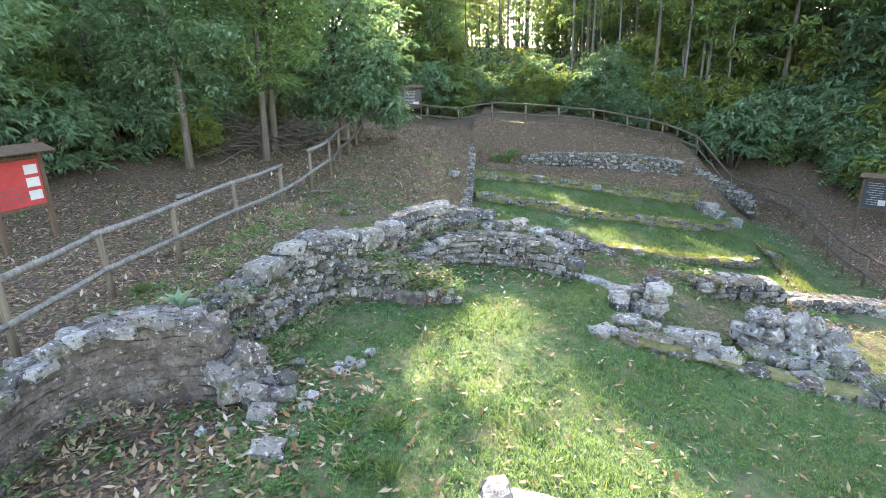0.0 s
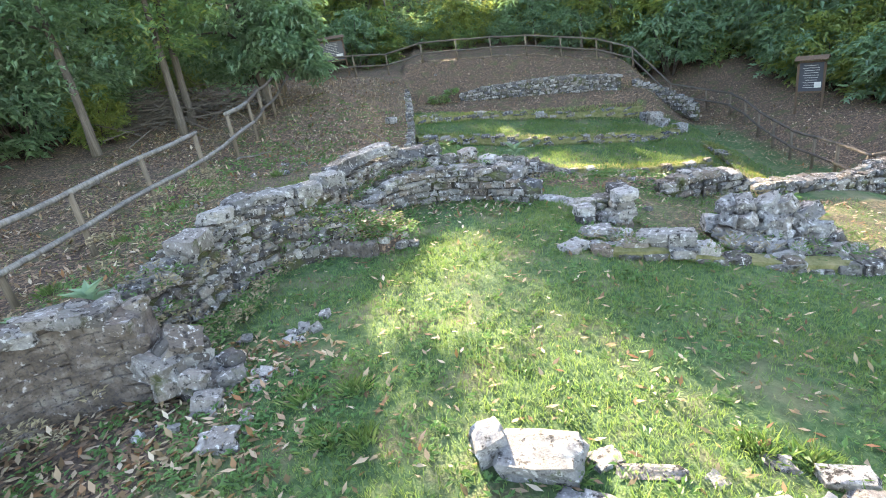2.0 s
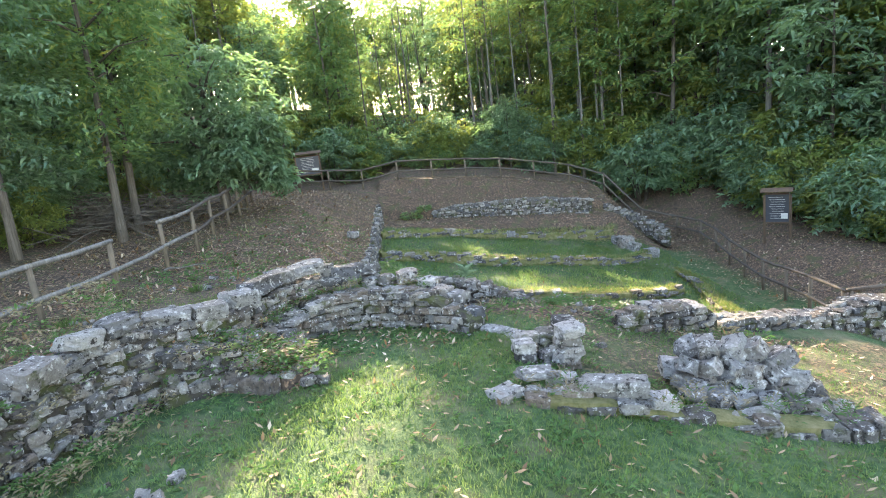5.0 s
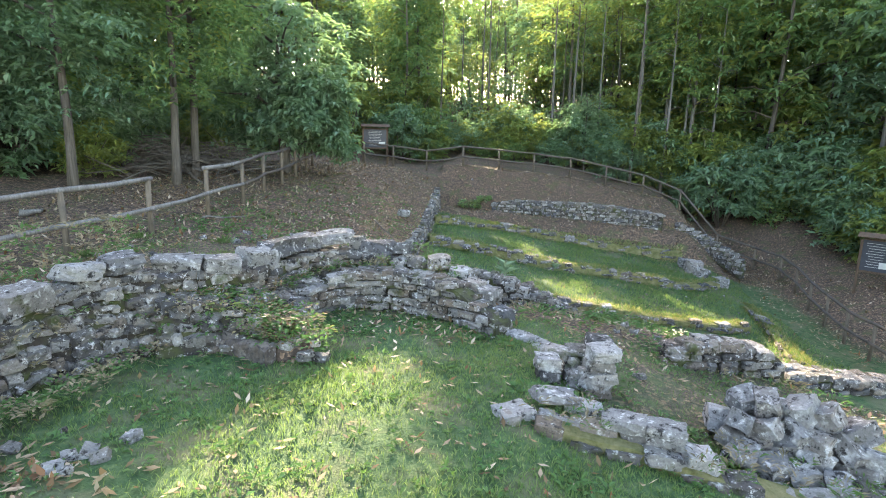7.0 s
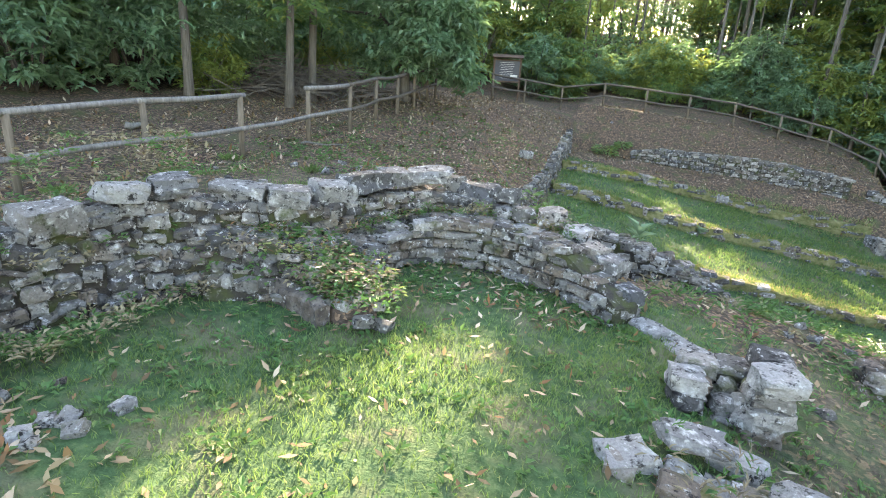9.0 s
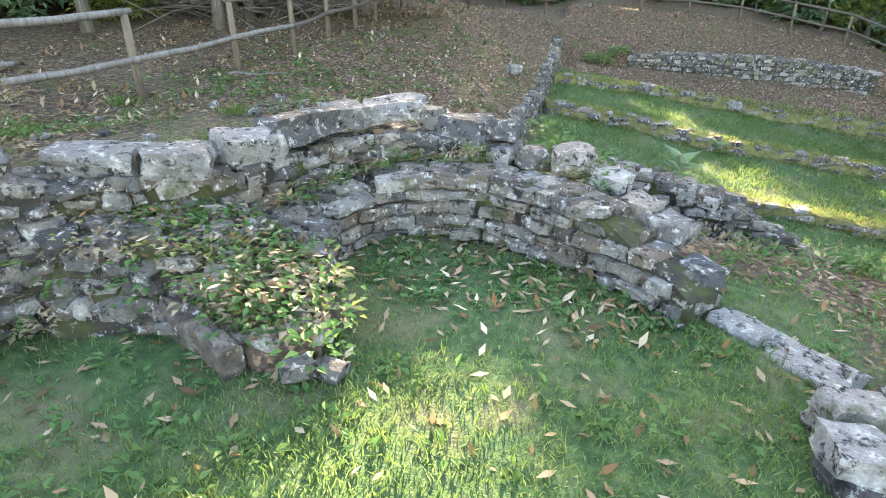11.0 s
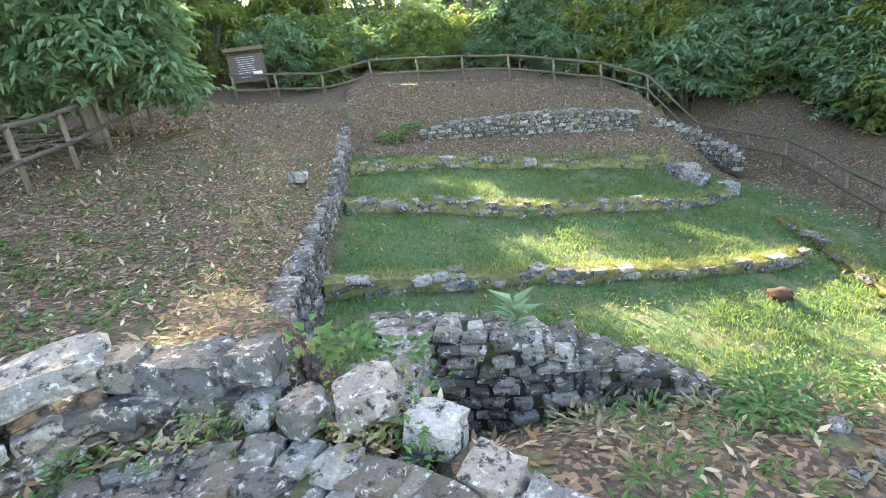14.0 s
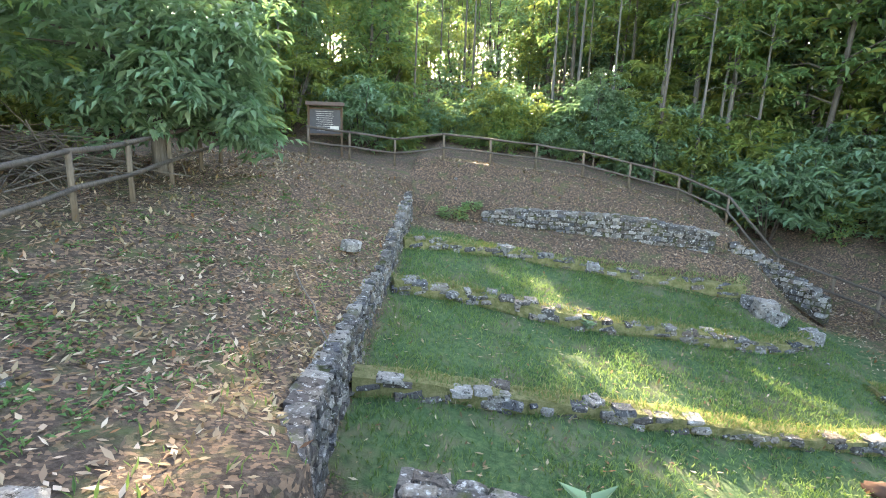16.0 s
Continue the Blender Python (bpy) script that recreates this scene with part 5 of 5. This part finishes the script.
for n, x0, x1, y0, y1 in ((80, -1.6, 1.5, 10.7, 12.0), (260, -4.0, -0.8, 2.8, 6.6), (300, -6.0, -2.4, 13.4, 24.0), (90, -5.6, -4.2, 4.0, 12.0), (120, 1.8, 6.5, 9.6, 14.0), (420, -2.5, 5.0, 3.0, 10.0), (120, -6.4, -2.6, 12.8, 16.5)):
    for i in range(n):
        x, y = rng.uniform(x0, x1), rng.uniform(y0, y1)
        rows.append((x, y, g(x, y), 0.09, 10, 0.075, 0.5, 0.5))
tagged(new("seedling", leaves_mesh("seedling", thicket("seedling", "", rows, ""), M_HERB, 0.15, 0.25)), "low green seedlings among dry leaves", "seedlings", kind="stuff")
for i, (x, y, z) in enumerate(((-0.4, 12.95, 0.8), (-0.1, 13.1, 0.6), (0.2, 13.2, 0.5), (-0.2, 13.4, 0.5))):
    herb("sapling", "pale green sapling on the wall crest", x, y, z, 0.26, 40, 0.11, M_HERB, 800 + i, 0.35, "sapling", 0.6)
for i, (x, y, s) in enumerate(((3.3, 13.9, 0.7), (3.9, 14.3, 0.8), (4.5, 14.1, 0.6), (2.9, 13.3, 0.5), (3.5, 14.7, 0.6))):
    herb("bramble_bush", "dense green bramble in the hollow", x, y, g(x, y), s * 0.8, 260, 0.09, M_HERB, 850 + i, 0.3, "bramble", 0.5)
herb("shrub", "small dark shrub on the upper bank", -1.9, 30.6, g(-1.9, 30.6) + 0.1, 0.75, 420, 0.14, M_LEAF, 870, 0.3, "shrub", 0.5)
herb("shrub", "small dark shrub on the upper bank", -1.2, 30.9, g(-1.2, 30.9) + 0.1, 0.5, 240, 0.14, M_LEAF, 871, 0.3, "shrub", 0.5)

def strip_turf():
    r = np.random.default_rng(61)
    items = []
    for pts, rise in STRIPS:
        for x, y, a, f in pts:
            for q in range(40):
                o, s = r.uniform(-0.3, 0.32), r.uniform(-0.05, 0.05)
                px, py = x - math.sin(a) * o + math.cos(a) * s, y + math.cos(a) * o + math.sin(a) * s
                z = g(px, py) + (rise * 0.95 - 0.04 if abs(o) < 0.22 else 0.0)
                h = r.uniform(0.06, 0.17)
                items.append(((px, py, z), (r.normal(0, 0.5), r.normal(0, 0.5) - (0.5 if o < -0.15 else 0), 1.0), h, h * 0.16))
    for k, (mat, lab) in enumerate(((M_GRASS, "short green turf on the foundation strips"), (M_MOSS, "yellowish moss and dry grass on the foundation strips"))):
        tagged(new("strip_grass", leaves_mesh("strip_grass", items[k::2], mat, 0.1, 0.15)), lab, "grass", kind="stuff")


strip_turf()

# dry leaves caught on the walls and the mound
rows = []
for i in range(150):
    f = rng.random()
    x, y = np.array(FILL[int(f * (len(FILL) - 1))][:2]) + np.array([rng.uniform(-0.2, 0.2), rng.uniform(-0.2, 0.2)])
    rows.append((x, y, 0.5 + rng.uniform(0.0, 0.12), 0.08, 3, 0.11, 0.1, 0.36))
for i in range(110):
    x, y = rng.uniform(-3.1, -1.1), rng.uniform(9.55, 10.3)
    rows.append((x, y, 0.66 - 0.14 * (x + 3.1) + rng.uniform(-0.05, 0.1), 0.1, 3, 0.08, 0.1, 0.36))
tagged(new("wall_leaf", leaves_mesh("wall_leaf", thicket("wall_leaf", "", rows, ""), M_LITTER, 0.12, -0.1)), "dry fallen leaves caught on the rubble walls", "leaves", kind="stuff")
rows = []
for i in range(90):
    f = rng.random()
    x, y = np.array(FILL[int(f * (len(FILL) - 1))][:2]) + np.array([rng.uniform(-0.25, 0.25), rng.uniform(-0.25, 0.25)])
    rows.append((x, y, 0.5 + rng.uniform(0.0, 0.1), 0.08, 12, 0.06, 0.6, 0.4))
tagged(new("crest_weed", leaves_mesh("crest_weed", thicket("crest_weed", "", rows, ""), M_HERB, 0.15, 0.25)), "small green weeds in the wall rubble", "weeds", kind="stuff")


def mound():
    """Earth and rubble that slopes from the wall's crest down to the bench."""
    foot = smooth_line([(-3.75, 8.1), (-3.62, 8.75), (-3.34, 9.28), (-2.8, 9.68), (-2.2, 9.74), (-1.7, 9.62), (-1.25, 9.5), (-0.95, 9.75)], 8)
    head = smooth_line([(-3.95, 8.2), (-3.8, 8.85), (-3.55, 9.4), (-3.05, 9.95), (-2.6, 10.35), (-2.15, 10.6), (-1.75, 10.6), (-1.4, 10.4)], 8)
    n, bm, rows = len(foot), bmesh.new(), []
    for i, (a, b) in enumerate(zip(foot, head)):
        f = i / (n - 1)
        z0, z1 = 0.12 + 0.04 * f, float(np.interp(f, [0, 0.35, 0.7, 1], [0.62, 0.72, 0.5, 0.2]))
        row = [bm.verts.new((a[0], a[1], -0.25))]
        for k in range(15):
            t = k / 14
            x, y = a[0] + (b[0] - a[0]) * t, a[1] + (b[1] - a[1]) * t
            z = z0 + (z1 - z0) * math.sin(t * math.pi / 2) + 0.06 * noise.noise(Vector((x * 3, y * 3, 2))) + 0.035 * noise.noise(Vector((x * 9, y * 9, 5)))
            row.append(bm.verts.new((x, y, z)))
        row.append(bm.verts.new((b[0], b[1], -0.25)))
        rows.append(row)
    for p, q in zip(rows, rows[1:]):
        for k in range(len(p) - 1):
            bm.faces.new((p[k], q[k], q[k + 1], p[k + 1]))
    bm.faces.new(rows[0])
    bm.faces.new(rows[-1][::-1])
    bmesh.ops.recalc_face_normals(bm, faces=bm.faces[:])
    bank = tagged(new("earth_mound", mesh_of("earth_mound", bm, M_GROUND)), "overgrown earth and rubble mound above the bench", "mound", kind="structure")
    r = random.Random(63)
    for k in range(150):
        i, t = r.randrange(n), r.random() ** 0.8
        a, b, f = foot[i], head[i], i / (n - 1)
        z1 = float(np.interp(f, [0, 0.35, 0.7, 1], [0.62, 0.72, 0.5, 0.2]))
        z = 0.12 + 0.04 * f + (z1 - 0.12) * math.sin(t * math.pi / 2)
        w = r.uniform(0.07, 0.2)
        m = pose(a[0] + (b[0] - a[0]) * t, a[1] + (b[1] - a[1]) * t, z, r.uniform(-25, 25), r.uniform(-25, 25), r.uniform(0, 360))
        child("stone", r.choice(STONES), bank, m @ Matrix.Diagonal((w, w * 0.8, w * 0.6, 1)))
    items = []
    for k in range(2600):
        i, t = r.randrange(n), r.random()
        a, b, f = foot[i], head[i], i / (n - 1)
        z1 = float(np.interp(f, [0, 0.35, 0.7, 1], [0.62, 0.72, 0.5, 0.2]))
        p = (a[0] + (b[0] - a[0]) * t, a[1] + (b[1] - a[1]) * t, 0.13 + 0.04 * f + (z1 - 0.12) * math.sin(t * math.pi / 2) + r.uniform(0, 0.06))
        ln = r.uniform(0.04, 0.1)
        items.append((p, (r.gauss(0, 1), r.gauss(0, 1) - 0.4, r.gauss(0.5, 0.4)), ln, ln * 0.6))
    for k, (mat, lab) in enumerate(((M_HERB, "green bramble leaves over the mound"), (M_LITTER, "dry leaves and withered weeds on the mound"), (M_HERB, "low ivy on the mound"))):
        tagged(new("mound_weed", leaves_mesh("mound_weed", items[k::3], mat, 0.15, 0.2)), lab, "weeds", kind="stuff")


mound()

TUFTS = [(-1.1, 5.3), (-0.75, 5.25), (-1.5, 5.9), (-1.0, 6.0), (1.35, 4.3), (2.4, 5.0), (2.75, 4.9), (3.6, 4.8), (1.1, 4.0), (2.95, 4.4), (0.9, 3.8), (3.5, 3.7), (-5.5, 12.3), (-5.4, 11.0), (-5.55, 9.5), (-5.5, 7.8), (3.75, 9.1), (0.95, 4.75), (-4.0, 12.6)]
for i, (x, y) in enumerate(TUFTS):
    r = np.random.default_rng(900 + i)
    n = 110
    p = np.stack([r.normal(0, 0.07, n), r.normal(0, 0.07, n), np.zeros(n)], -1)
    w = np.stack([p[:, 0] * 4 + r.normal(0, 0.3, n), p[:, 1] * 4 + r.normal(0, 0.3, n), np.ones(n)], -1)
    h = r.uniform(0.07, 0.18, n)
    ob = new("grass_tuft", leaves_mesh("grass_tuft", list(zip(p, w, h, h * 0.05)), M_GRASS, 0.1, 0.2))
    ob.location = (x, y, g(x, y))
    tagged(ob, "tall bright green grass tuft", "grass tuft", "grass tufts")


# dead branches
def stick(label, a, b, r0, seed):
    r = random.Random(seed)
    bm = bmesh.new()
    a, b = Vector(a), Vector(b)
    pts = [a.lerp(b, f) + Vector((r.uniform(-0.06, 0.06), r.uniform(-0.06, 0.06), r.uniform(0, 0.05))) for f in np.linspace(0, 1, 6)]
    tube(bm, pts, [r0 * (1 - 0.12 * k) for k in range(6)], 6)
    return tagged(new("branch", mesh_of("branch", bm, M_BARK_PALE)), label, "branch")


stick("thin dead branch lying on the bank", (-3.3, 19.6, g(-3.3, 19.6) + 0.06), (-1.4, 16.6, -0.15), 0.014, 1)
stick("short dead branch on the leafy bank", (-5.6, 14.2, g(-5.6, 14.2) + 0.04), (-5.0, 14.9, g(-5.0, 14.9) + 0.04), 0.03, 2)
stick("short log lying beside the path", (-8.2, 12.4, g(-8.2, 12.4) + 0.06), (-8.0, 12.7, g(-8.0, 12.7) + 0.08), 0.08, 3)


def brush_pile(x, y, seed):
    r = random.Random(seed)
    bm = bmesh.new()
    for k in range(150):
        c = Vector((r.gauss(0, 0.9), r.gauss(0, 0.8), 0))
        c.z = max(0.05, 0.95 * math.exp(-(c.x**2 + c.y**2) / 1.2) * r.random() + 0.05)
        d = Vector((r.gauss(0, 1), r.gauss(0, 1), r.gauss(0.1, 0.35))).normalized() * r.uniform(0.5, 1.1)
        tube(bm, [c - d, c + Vector((0, 0, 0.08)), c + d], [0.016, 0.013, 0.006], 5, False)
    ob = new("brushwood", mesh_of("brushwood", bm, M_BARK))
    ob.location = (x, y, g(x, y))
    return tagged(ob, "tangled pile of dead brown branches", "brush pile", kind="stuff")


brush_pile(-9.9, 18.4, 1)
brush_pile(-9.3, 20.6, 2)
brush_pile(-10.8, 20.0, 3)


def clod():
    r = random.Random(3)
    bm = bmesh.new()
    bmesh.ops.create_icosphere(bm, subdivisions=3, radius=1)
    for v in bm.verts:
        v.co *= 1 + 0.4 * noise.noise(v.co * 2.2) + 0.22 * noise.noise(v.co * 6)
        v.co = Vector((v.co.x * 0.26, v.co.y * 0.22, v.co.z * 0.13))
    ob = new("earth_clod", mesh_of("earth_clod", bm, M_DUNG))
    ob.location = (6.8, 19.8, g(6.8, 19.8) + 0.05)
    tagged(ob, "dark crumbled earth clod on the grass", "earth")


clod()

# pebbles and small pale stones that lie about
rng = random.Random(123)
for i in range(90):
    zone = rng.random()
    if zone < 0.35:
        x, y = rng.uniform(-3.1, -1.6), rng.uniform(5.2, 7.6)
    elif zone < 0.6:
        x, y = rng.uniform(-5.4, -3.0), rng.uniform(10.5, 14.5)
    elif zone < 0.8:
        x, y = rng.uniform(-2.2, 9.5), rng.uniform(19, 33)
    else:
        x, y = rng.uniform(1.5, 6.0), rng.uniform(9.5, 14.5)
    s = rng.uniform(0.04, 0.13)
    single_stone("small_stone", "small pale stone lying on the ground", x, y, g(x, y) + s * 0.2, s * 1.2, s, s * 0.7, rng.uniform(0, 360), (rng.uniform(-20, 20), rng.uniform(-20, 20)), rng.choice(BLOCKS + STONES), "stone", "small loose stones")
